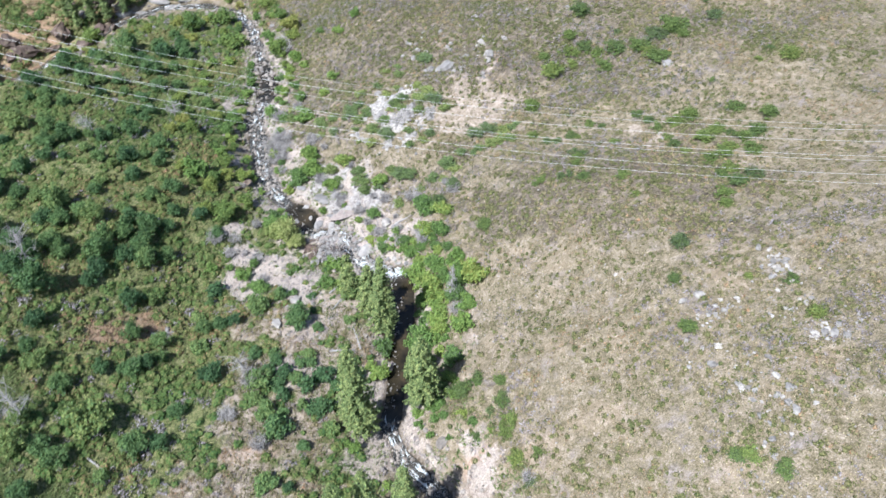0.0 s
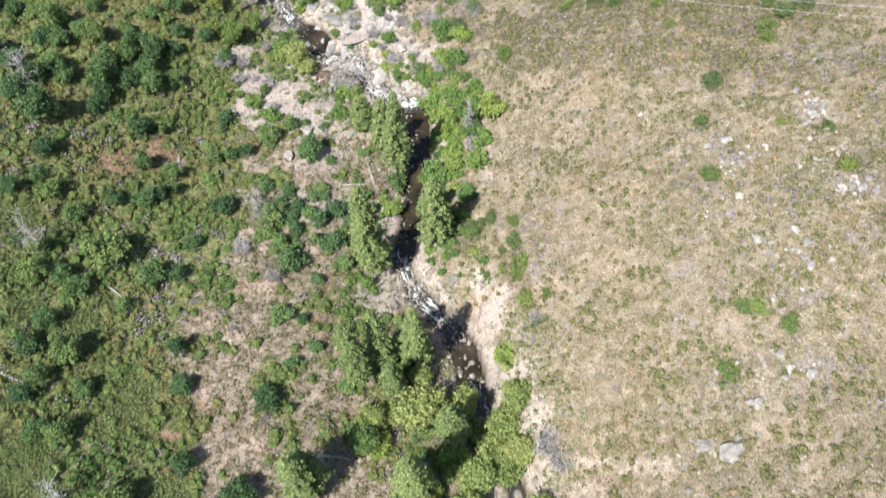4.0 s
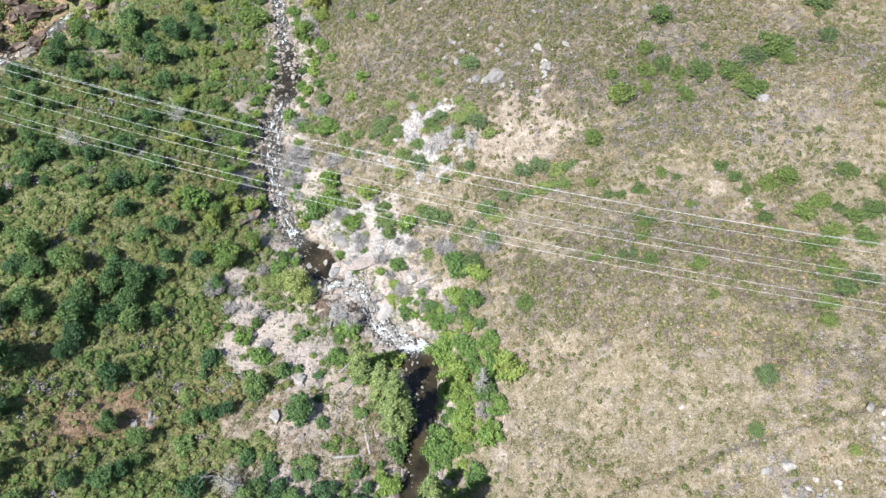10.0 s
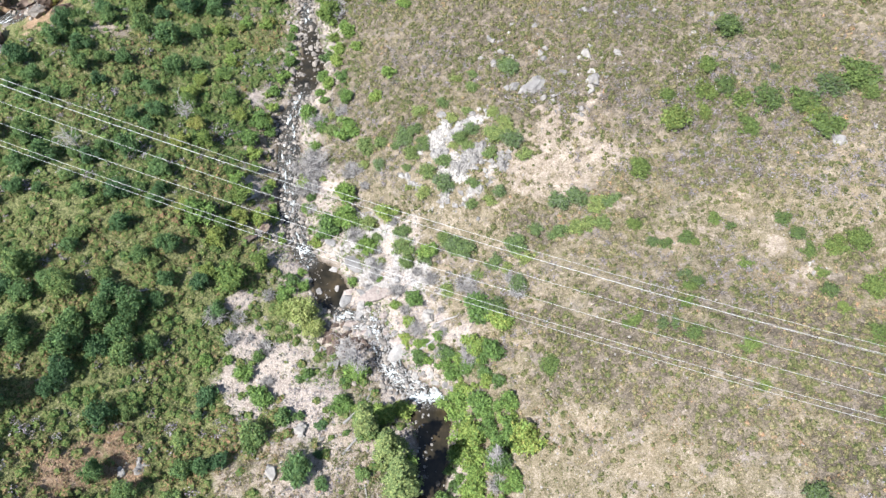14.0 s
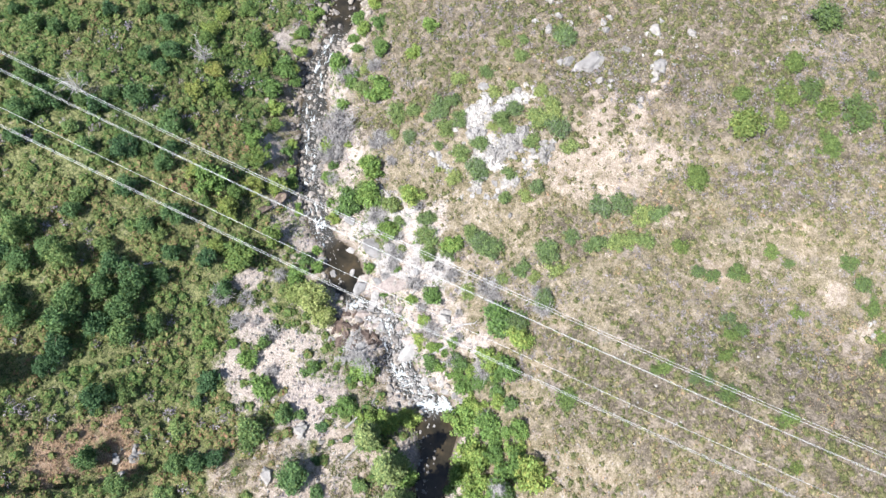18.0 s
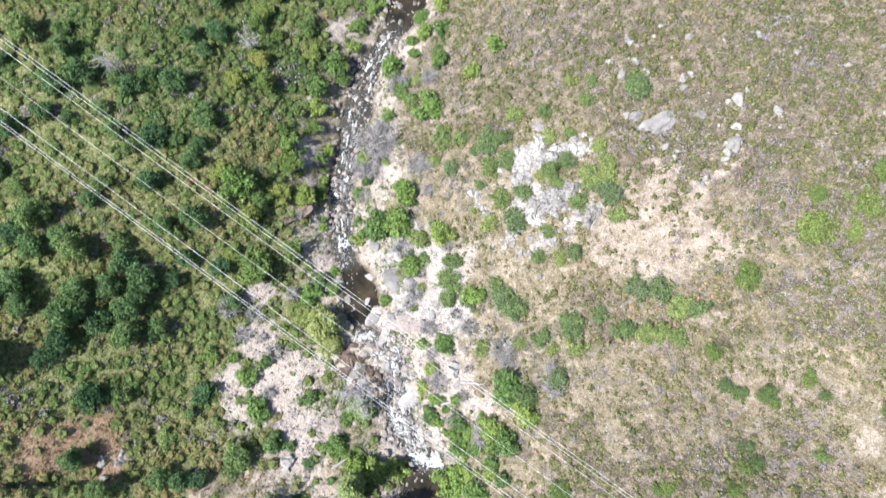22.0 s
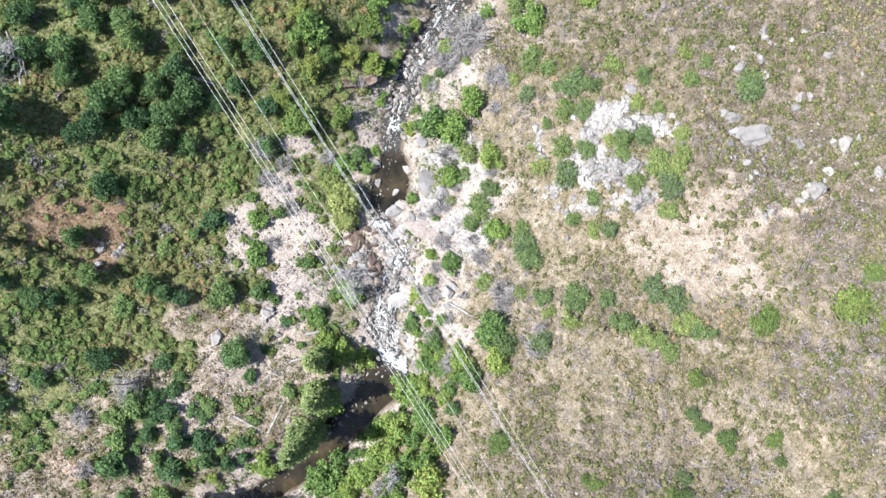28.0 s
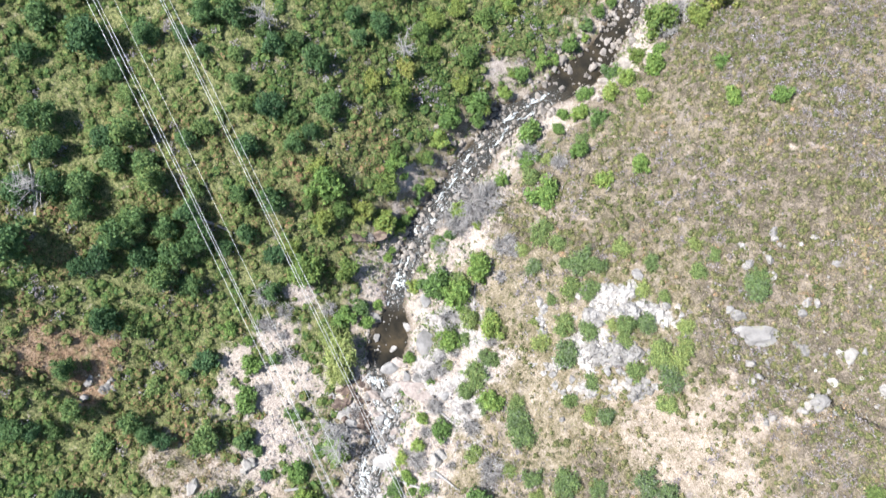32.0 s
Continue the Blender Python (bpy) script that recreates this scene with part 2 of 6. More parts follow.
OAK_LEAF = leaf_material("oak_leaf", [(0.0, (0.042, 0.084, 0.046)), (0.3, (0.076, 0.140, 0.064)), (0.6, (0.118, 0.190, 0.074)), (0.8, (0.170, 0.230, 0.083)), (1.0, (0.250, 0.285, 0.104))], 0.4)
BROAD_LEAF = leaf_material("broad_leaf", [(0.0, (0.140, 0.198, 0.076)), (0.4, (0.204, 0.262, 0.090)), (0.75, (0.285, 0.318, 0.120)), (1.0, (0.37, 0.37, 0.170))], 0.55, 0.3)
HILL_LEAF = leaf_material("hill_leaf", [(0.0, (0.175, 0.201, 0.151)), (0.15, (0.129, 0.167, 0.092)), (0.3, (0.111, 0.167, 0.067)), (0.55, (0.164, 0.218, 0.082)), (0.8, (0.228, 0.270, 0.095)), (1.0, (0.322, 0.333, 0.119))], 0.45)
BANK_LEAF = leaf_material("bank_leaf", [(0.0, (0.070, 0.125, 0.050)), (0.3, (0.118, 0.180, 0.056)), (0.6, (0.190, 0.235, 0.066)), (0.85, (0.262, 0.265, 0.082)), (1.0, (0.300, 0.225, 0.098))], 0.35)
SLOPE_LEAF = leaf_material("slope_leaf", [(0.0, (0.140, 0.160, 0.120)), (0.2, (0.085, 0.122, 0.058)), (0.5, (0.112, 0.160, 0.052)), (0.8, (0.160, 0.205, 0.064)), (1.0, (0.235, 0.250, 0.080))], 0.45)
RIPARIAN_LEAF = leaf_material("riparian_leaf", [(0.0, (0.138, 0.178, 0.121)), (0.12, (0.094, 0.151, 0.058)), (0.4, (0.132, 0.216, 0.065)), (0.7, (0.204, 0.286, 0.080)), (0.9, (0.262, 0.300, 0.086)), (1.0, (0.330, 0.325, 0.098))], 0.4, 0.3)
PINE_LEAF = leaf_material("pine_needle", [(0.0, (0.068, 0.108, 0.050)), (0.5, (0.142, 0.192, 0.076)), (1.0, (0.268, 0.300, 0.118))], 0.75, 0.25)
SCRUB_LEAF = leaf_material("scrub_leaf", [(0.0, (0.036, 0.074, 0.029)), (0.25, (0.066, 0.114, 0.035)), (0.5, (0.098, 0.134, 0.044)), (0.72, (0.142, 0.152, 0.059)), (0.88, (0.180, 0.138, 0.075)), (1.0, (0.225, 0.126, 0.079))], 0.6, 0.2, "tone")
BRUSH_LEAF = leaf_material("brush_leaf", [(0.0, (0.062, 0.082, 0.036)), (0.25, (0.112, 0.122, 0.050)), (0.5, (0.170, 0.160, 0.080)), (0.72, (0.235, 0.200, 0.130)), (0.88, (0.290, 0.200, 0.132)), (1.0, (0.330, 0.185, 0.115))], 0.5, 0.25, "tone")
GREY_LEAF = leaf_material("grey_brush", [(0.0, (0.150, 0.130, 0.132)), (0.5, (0.215, 0.192, 0.207)), (1.0, (0.310, 0.288, 0.323))], 0.35, 0.2, "tone")
GRASS_LEAF = leaf_material("dry_grass", [(0.0, (0.185, 0.155, 0.088)), (0.5, (0.290, 0.246, 0.155)), (1.0, (0.430, 0.378, 0.280))], 0.45, 0.25, "tone")
HERB_LEAF = leaf_material("herb_leaf", [(0.0, (0.075, 0.122, 0.044)), (0.5, (0.142, 0.192, 0.074)), (1.0, (0.27, 0.27, 0.135))], 0.5, 0.3, "tone")


# ---- the lie of the land ----
# The creek's line: x, y and the height of its bed.
CREEK = np.array([(14, -60, 19.5), (9, -10, 18), (7.5, 12, 17.2), (7.7, 18, 17), (3.7, 28, 16.5), (2.2, 33, 16.2), (0, 37.5, 16), (-4.9, 42.6, 15.8),
                  (-6.8, 47, 15.3), (-6.1, 54, 15), (-6.0, 68, 15), (-7.6, 74.0, 14.9), (-12.6, 77.0, 14.4), (-16.0, 83.0, 13.9), (-21.7, 84.3, 13.6),
                  (-23.8, 88.4, 13.5), (-27.4, 91.6, 13.3), (-32.3, 99.4, 12.9), (-34.4, 105.5, 12.7), (-35.8, 111.3, 12.5), (-37.2, 116.5, 12.3), (-36.3, 124, 12),
                  (-37.5, 133, 11.6), (-41, 143, 11), (-45, 155, 10), (-51, 165, 9), (-60, 170, 8), (-72, 171, 7), (-83, 165, 5), (-94, 158, 1), (-103, 150, -2),
                  (-117, 138, -4), (-220, 60, -12)])
SWELLS = [(-32, 68, 10, -2.5), (-42, 92, 9, 2.5), (-17, 48, 12, 1.7), (-51, 78, 8, 1.9), (22, 82, 12, 3.4), (-2, 97, 12, -1.8),
          (-18, 140, 10, 4.1), (0, 123, 12, -0.6), (9, 38, 8, 2.0), (32, 33, 10, -1.1), (-40, 59, 9, -1.6), (33, 98, 10, 1.2)]
SWELLS += [(-66, 94, 11, 2.6), (-66, 110, 11, 2.2), (-50, 62, 11, 0.7), (-50, 94, 11, 1.8), (-50, 110, 11, 1.7), (-34, 46, 11, -0.4), (-34, 62, 11, 0.4), (-34, 94, 11, -0.7), (-34, 110, 11, -0.5), (-18, 30, 11, 0.6), (-18, 62, 11, 0.9), (-18, 110, 11, 0.7), (-2, 46, 11, -1.0), (-2, 78, 11, -0.7), (-2, 94, 11, 0.8)]
SWELLS += [(-2, 110, 11, 1.2), (-2, 126, 11, 0.4), (14, 46, 11, -0.3), (14, 62, 11, -0.8), (14, 78, 11, 2.2), (14, 110, 11, -2.1), (14, 126, 11, 1.4), (30, 30, 11, 0.6), (30, 46, 11, 1.8), (30, 78, 11, 0.7), (30, 94, 11, -3.1), (30, 126, 11, -1.2), (46, 62, 11, -0.8), (46, 110, 11, 1.1), (46, 126, 11, -0.8)]


def lattice(x, y, scale, seed=0):
    """Smooth value noise from -1 to 1."""
    x, y = np.asarray(x, float) / scale + 1000.0, np.asarray(y, float) / scale + 1000.0
    i, j = np.floor(x).astype(np.int64), np.floor(y).astype(np.int64)
    u, v = x - i, y - j
    u, v = u * u * (3 - 2 * u), v * v * (3 - 2 * v)

    def h(a, b):
        n = (a * 374761393 + b * 668265263 + seed * 974634777) & 0x7FFFFFFF
        n = ((n ^ (n >> 13)) * 1274126177) & 0x7FFFFFFF
        return ((n ^ (n >> 16)) & 0xFFFF) / 32767.5 - 1
    return (h(i, j) * (1 - u) + h(i + 1, j) * u) * (1 - v) + (h(i, j + 1) * (1 - u) + h(i + 1, j + 1) * u) * v


def rough(x, y, scale, seed=0, octaves=3):
    return sum(lattice(x, y, scale / 2.1 ** k, seed + 7 * k) * 0.55 ** k for k in range(octaves)) / 1.6


def creek_near(x, y):
    """The distance from the creek's line (right bank +, left bank -), the bed's height and the run along it."""
    x, y = np.asarray(x, float), np.asarray(y, float)
    best, side, bed, run = np.full(x.shape, 1e9), np.ones(x.shape), np.zeros(x.shape), np.zeros(x.shape)
    for k in range(len(CREEK) - 1):
        ax, ay, az = CREEK[k]
        dx, dy, dz = CREEK[k + 1] - CREEK[k]
        u = np.clip(((x - ax) * dx + (y - ay) * dy) / (dx * dx + dy * dy), 0, 1)
        rx, ry = x - ax - u * dx, y - ay - u * dy
        d = np.hypot(rx, ry)
        m = d < best
        best[m], side[m], bed[m], run[m] = d[m], np.where(dx * ry - dy * rx > 0, -1, 1)[m], (az + u * dz)[m], (k + u)[m]
    return best * side, bed, run


WIDTHS = [(0, 1.0), (4.3, 0.9), (4.9, 1.9), (5.4, 1.6), (6, 1.0), (7.5, 0.9), (8.2, 1.5), (9, 1.6), (9.6, 1.9), (10.3, 2.3), (10.85, 2.8), (11.1, 1.3), (13.5, 1.2), (14.1, 1.0), (14.5, 2.3),
          (15.4, 2.0), (15.8, 1.2), (18, 1.6), (20.8, 1.6), (21.3, 2.1), (22.3, 1.9), (22.8, 1.2), (26, 1.0), (32, 2.0)]


def half_width(run, side_noise=0.0):
    """Half the width of the water: broad in the pools, narrow in the rapids."""
    w = np.interp(run, [p[0] for p in WIDTHS], [p[1] for p in WIDTHS])
    return np.maximum(w + side_noise * np.minimum(w, 1.2), 0.35)


def land(x, y, fine=True):
    x, y = np.atleast_1d(np.asarray(x, float)), np.atleast_1d(np.asarray(y, float))
    d, bed, run = creek_near(x, y)
    a = np.abs(d)
    v, q = np.clip((y - 85) / 50, -1.4, 1.3), np.minimum(a, 75) / 50
    rise = np.where(d > 0, 16.42 * q - 1.24 * q * q - 9.56 * q * v + 7.8 * q * v * v, 7.02 * q + 6.77 * q * q - 2.39 * q * v + 0.91 * q * q * v)
    for cx, cy, w, h in SWELLS:
        rise = rise + h * np.exp(-((x - cx) ** 2 + (y - cy) ** 2) / (2 * w * w)) * np.clip(a / 6, 0, 1)
    hw = half_width(run, 0.5 * lattice(x, y, 3.0, 5))
    rise = rise * np.clip((a - hw) / 2.5 + 0.15, 0, 1)
    z = bed + rise
    if fine:
        far = np.clip((a - hw) / 4, 0, 1)
        z = z + (0.55 * rough(x, y, 9.0, 1) + 0.16 * rough(x, y, 1.8, 2, 2)) * far
    return np.where(a < hw, bed - 0.55 * (1 - (a / hw) ** 2) - 0.12, z)


def at(x, y):
    return float(land(x, y)[0])


def patches(x, y, spots, edge=0.5, seed=3):
    """Where ragged patches (centre, radii, turn in degrees) lie: 0 to 1."""
    out = np.zeros(np.shape(x))
    n = edge * (rough(x, y, 4.0, seed) + 0.7 * rough(x, y, 1.5, seed + 40))
    for cx, cy, rx, ry, turn in spots:
        c, s = math.cos(radians(turn)), math.sin(radians(turn))
        u, w = ((x - cx) * c + (y - cy) * s) / rx, (-(x - cx) * s + (y - cy) * c) / ry
        out = np.maximum(out, np.clip((1.25 - np.hypot(u, w) + n) * 1.3, 0, 1))
    return out


SAND = [(-31.4, 72.2, 2.7, 3.7, 32), (-32.0, 77.8, 2.9, 2.3, 33), (-33.6, 83.1, 2.7, 1.5, 34), (-25.1, 77.3, 3.7, 4.5, 32), (-21.3, 72.4, 3.6, 2.0, 32), (-13.5, 89.1, 4.7, 2.7, 30), (-8.7, 82.6, 3.3, 3.3, 31), (-4.2, 81.5, 2.3, 2.9, 32), (-27.2, 103.4, 2.8, 4.3, 27), (4.8, 38.5, 2.1, 3.0, -20), (3.4, 42.6, 1.6, 2.0, -14), (-36.5, 102.4, 1.4, 2.0, 61), (-32.6, 94.6, 1.3, 2.7, 58), (-42.3, 119.1, 3.3, 1.9, 59), (-36.3, 113.3, 1.3, 1.9, 53), (-23, 95, 3.5, 4, 0), (-16, 95, 3.5, 5, 0), (-13, 86, 5, 4, 0), (-17, 88, 5, 3, 40), (-27.1, 73.6, 6.3, 6.1, 32)]
SAND += [(-20.6, 71.3, 5.2, 3.0, 32), (-19.2, 60.7, 4.5, 2.5, 7), (-19.5, 53.3, 3.5, 2.6, 8), (-38.1, 101.3, 1.4, 2.1, 42), (-35.1, 97.1, 1.1, 2.7, 41), (-32.2, 93.8, 1.6, 2.2, 36), (-30.4, 91.0, 1.7, 1.6, 33)]
WORN = [(3.1, 113.1, 2.7, 2.7, 30), (5.7, 108.3, 5.1, 3.1, 30), (11.5, 110.3, 3.8, 2.1, 30), (6.6, 104.6, 3.6, 1.6, 31), (30.8, 94.5, 2.5, 2.3, 32), (33.5, 90.8, 1.9, 2.2, 32), (14.2, 16.8, 2.9, 2.7, -10), (15.9, 20.1, 2.6, 1.2, -10), (20.3, 19.0, 2.1, 1.4, -11), (16.5, 14.1, 3.8, 1.7, -8), (3.4, 109.6, 6.9, 4.0, 51), (1.9, 104.8, 4.2, 2.8, 51), (11.9, 110.3, 3.4, 2.5, 52), (-1.2, 110.8, 1.7, 2.8, 50), (-11.0, 16.7, 3.8, 3.1, 5), (-15.2, 13.5, 2.2, 2.7, 5), (-7.5, 10.1, 4.0, 1.7, 4), (-9.8, 30.1, 2.6, 1.7, 7), (-13.2, 25.3, 2.5, 2.8, 7)]
BAR = [(-20.0, 62.7, 5.7, 3.8, 31), (-21.9, 67.4, 4.5, 2.6, 31)]
TRACK = [(13.7, 101.3, 2.1, 0.8, 31), (23.5, 97.1, 0.9, 2.7, 32), (18.2, 96.9, 0.8, 1.1, 32), (-0.9, 90.8, 3.7, 0.6, 31), (-3.1, 82.2, 0.6, 2.6, 32), (8.6, 98.7, 3.6, 0.5, 31), (-25.4, 112.4, 3.6, 0.6, 50), (-21.1, 114.8, 2.5, 0.5, 50), (-11.9, 139.1, 3.5, 0.5, 50), (8.8, 117.1, 4.1, 0.4, 55), (25.4, 125.5, 4.9, 0.5, 1), (0.1, 89.1, 0.7, 3.8, -25), (36.0, 115.3, 3.6, 0.7, -8), (-26, 112, 8, 0.7, 15), (3.5, 62, 1.2, 7, 5)]
RED = [(-44.9, 58.8, 3.8, 2.8, 23), (-39.2, 59.1, 1.8, 3.2, 16), (-26.9, 27.1, 1.2, 3.6, 7), (-29.1, 21.3, 1.7, 0.8, 6), (-21.3, 22.6, 0.8, 2.2, 1), (-19.5, 19.3, 0.6, 2.3, 6), (-28.5, 17.7, 1.3, 0.6, 7), (-22.5, 41.0, 3.7, 1.2, 7), (-40.7, 62.4, 2.4, 2.1, 32), (-44.8, 56.9, 3.9, 2.4, 31), (-39.2, 58.8, 1.9, 1.7, 31), (4.5, 39, 2, 3, 0), (-108, 166, 12, 10, 0), (-103, 152, 8, 10, 40)]
DRY_LEFT = [(-23.1, 63.7, 3.4, 2.9, 31), (-20.4, 58.7, 4.0, 3.5, 31), (-15.0, 61.9, 4.1, 3.9, 30), (-11.2, 57.9, 2.8, 3.1, 26), (-17.2, 52.5, 3.6, 3.9, 29), (-17.1, 67.3, 2.9, 2.2, 31), (-13.4, 50.8, 3.6, 2.7, 26), (-18.8, 44.4, 5.5, 4.2, 9), (-21.6, 35.6, 3.9, 4.8, 7), (-16.2, 34.1, 3.9, 4.7, 8), (-13.8, 25.3, 3.7, 4.2, 7), (-16.0, 14.7, 3.1, 3.3, 5), (-10.9, 15.1, 4.4, 3.7, 5), (-20.9, 23.9, 2.1, 4.2, 4), (-8.7, 10.0, 4.5, 2.3, 4), (-28.8, 33.2, 3.1, 4.7, 7), (-24.4, 52.7, 3.9, 5.4, 6), (-24.1, 44.5, 2.9, 4.6, 7), (-23.2, 37.1, 2.8, 4.3, 6), (-19.8, 46.5, 4.0, 3.9, 8)]
DRY_LEFT += [(-23.9, 61.3, 4.6, 3.5, 4), (-16.5, 42.4, 3.3, 3.0, 8), (-20.0, 33.4, 3.9, 3.0, 7), (-25.5, 29.0, 4.5, 5.9, 7), (-21.0, 21.6, 5.2, 5.0, 5), (-16.5, 18.3, 5.2, 4.8, 6), (-13.4, 12.4, 4.7, 3.8, 5), (-9.3, 17.1, 4.5, 5.7, 5), (-21.2, 14.1, 2.4, 3.3, 5), (-12.8, 28.2, 4.8, 4.1, 6), (-9.8, 22.9, 3.7, 3.4, 7), (-68.2, 125.1, 2.8, 2.9, 42)]
PALE = [(-11.6, 111.5, 3.0, 1.4, 52), (-9.1, 112.1, 2.7, 1.0, 53), (-13.2, 110.5, 2.2, 1.0, 52), (-7.0, 107.2, 2.9, 1.5, 53), (-8.7, 105.9, 1.8, 2.2, 53), (-3.5, 106.2, 2.3, 1.1, 54), (-6.1, 102.2, 2.4, 0.9, 54), (-10.0, 101.1, 2.1, 0.6, 53), (-14.0, 103.1, 0.6, 2.3, 53), (-6.9, 114.6, 1.8, 1.0, 53), (-11.3, 108.8, 2.1, 0.9, 53), (-17.0, 96.0, 1.0, 2.0, 29), (-14.7, 90.4, 3.0, 1.4, 30), (-15.5, 94.5, 2.4, 4.5, 30), (-21, 96, 3.4, 2.6, 30), (-18.5, 91, 3, 4, 20), (-12, 90, 3, 2.5, 0)]
RUSTY = [(-45.4, 89.5, 4, 4, 57), (-44.3, 99.7, 4, 4, 60), (-38, 104, 3, 5, 0), (-52, 86, 5, 3, 30), (-46, 57, 9, 5, 25), (-55, 64, 6, 5, 0), (-33, 62, 5, 4, 30), (-50.2, 133.1, 5.3, 9.1, 18), (-57.7, 132.7, 3.1, 4.9, 24), (-69.5, 99.5, 3.2, 2.3, 12), (-64.2, 103.4, 2.4, 2.6, 19), (-65.8, 146.1, 8.4, 8.7, -30)]
LUSH = [(-34.4, 24.4, 4.8, 4.5, 8), (-40.9, 17.1, 2.8, 3.7, 7), (-28.0, 15.3, 2.3, 2.7, 6), (-50.8, 44.9, 2.1, 2.2, 18), (-47.6, 33.9, 2.3, 2.6, 13), (-40.9, 31.5, 3.3, 3.1, 10), (-36.0, 11.6, 3.6, 2.9, 6), (-44.3, 24.3, 1.9, 2.0, 10)]
GREYS = [(-31.2, 35.4, 4.9, 5.2, 7), (-24.9, 12.7, 2.8, 3.2, 5), (-30.5, 44.6, 4.0, 3.5, 8), (-23.8, 21.3, 2.3, 4.0, 4), (-70, 152, 14, 8, 20), (-54, 142, 6, 8, 0)]


def covers(x, y):
    """How far each kind of cover holds at a place: sand, red earth, green, wet."""
    d, _, run = creek_near(x, y)
    a = np.abs(d)
    hw = half_width(run, 0.5 * lattice(x, y, 3.0, 5))
    n = rough(x, y, 5.0, 11)
    bank = np.clip((6.5 + 5.0 * n - a) / 3.0, 0, 1) * np.clip((y - 6) / 8, 0, 1) * np.clip((24.5 - run) / 2, 0, 1)
    bank = bank * np.where((d < 0) & (y > 92), 0.55, 1.0)
    sand = np.maximum(np.maximum(patches(x, y, SAND), 0.3 * patches(x, y, TRACK, 0.35)), 0.85 * bank)
    sand = np.maximum(np.maximum(sand, 0.35 * patches(x, y, DRY_LEFT, 0.9)), patches(x, y, BAR, 0.7))
    red = patches(x, y, RED)
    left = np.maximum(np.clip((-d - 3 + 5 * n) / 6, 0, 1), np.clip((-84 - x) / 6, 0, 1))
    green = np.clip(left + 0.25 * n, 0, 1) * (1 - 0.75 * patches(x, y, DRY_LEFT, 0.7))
    wet = np.clip((hw + 0.5 - a) / 0.5, 0, 1)
    return sand, red, green, wet, d


def mesh_of(name, co, tri, mat, smooth=False, **marks):
    """A mesh from arrays of corners and triangles, with marks (one number a corner)."""
    me = bpy.data.meshes.new(name)
    co, tri = np.asarray(co, np.float32).reshape(-1, 3), np.asarray(tri, np.int32).reshape(-1, np.shape(tri)[-1])
    k = tri.shape[1]
    me.vertices.add(len(co))
    me.vertices.foreach_set("co", co.ravel())
    me.loops.add(tri.size)
    me.loops.foreach_set("vertex_index", tri.ravel())
    me.polygons.add(len(tri))
    me.polygons.foreach_set("loop_start", np.arange(0, tri.size, k, dtype=np.int32))
    me.polygons.foreach_set("use_smooth", np.full(len(tri), smooth))
    for key, values in marks.items():
        me.attributes.new(key, "FLOAT", "POINT").data.foreach_set("value", np.asarray(values, np.float32).ravel())
    me.materials.append(mat)
    me.update(calc_edges=True)
    return me


def spread(lo, hi, step):
    out = [hi + 2500 * (k / 14.0) ** 2.6 for k in range(1, 15)]
    return np.concatenate([[lo - (v - hi) for v in reversed(out)], np.arange(lo, hi + step / 2, step), out])


THICK = [(16, 79, 16, 10, 10), (34, 78, 12, 12, 0), (24, 106, 12, 6, 20), (-20, 112, 9, 3, 40), (4, 97, 5, 3, 0)]


def dense_brush(x, y):
    """Where the soil is darker: across the middle of the right slope, high up it and round the gorge."""
    n = rough(x, y, 12, 81)
    d = creek_near(x, y)[0]
    high = np.clip((y - 108 + 0.15 * np.clip(x, 0, 60)) / 12, 0, 1) * (0.72 + 0.6 * n)
    return np.clip(np.maximum(high, 0.85 * patches(x, y, THICK, 0.8, 17)) * (d > 3) + 0.4 * np.clip(n, 0, 1) * (d > 3) + 0.9 * np.clip((-84 - x) / 8, 0, 1), 0, 0.95)


def build_ground():
    gx, gy = np.meshgrid(spread(-114, 68, 0.5), spread(-4, 182, 0.5), indexing="xy")
    x, y = gx.ravel(), gy.ravel()
    sand, red, green, wet, _ = covers(x, y)
    pale = 0.85 * patches(x, y, PALE, 1.1, 9)
    worn = np.maximum(patches(x, y, WORN, 1.0, 5), patches(x, y, DRY_LEFT, 0.9))
    worn = np.maximum(worn, 0.75 * patches(x, y, TRACK, 0.5))
    dense = dense_brush(x, y)
    cols, rows = gx.shape[1], gx.shape[0]
    i = (np.arange(rows - 1)[:, None] * cols + np.arange(cols - 1)[None, :]).ravel()
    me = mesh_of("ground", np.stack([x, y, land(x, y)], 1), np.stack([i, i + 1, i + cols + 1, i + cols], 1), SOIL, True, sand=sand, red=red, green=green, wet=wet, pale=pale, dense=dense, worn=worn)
    tagged(new("ground", me), "steep valley ground of dry grass, pale sand and reddish earth", "ground", kind="structure")


build_ground()


def creek_line(step=0.6, first=1.0, last=32.0):
    """Points down the creek with the way across it."""
    out = []
    for k in range(int(first), int(last)):
        p, q = CREEK[k], CREEK[k + 1]
        n = max(2, int(np.hypot(*(q - p)[:2]) / step))
        out += [(k + j / n, *(p + (q - p) * j / n)) for j in range(n)]
    out = np.array(out)
    for _ in range(4):
        out[1:-1, 1:3] = (out[:-2, 1:3] + 2 * out[1:-1, 1:3] + out[2:, 1:3]) / 4
    way = np.gradient(out[:, 1:3], axis=0)
    way /= np.linalg.norm(way, axis=1)[:, None]
    return out, np.stack([way[:, 1], -way[:, 0]], 1)


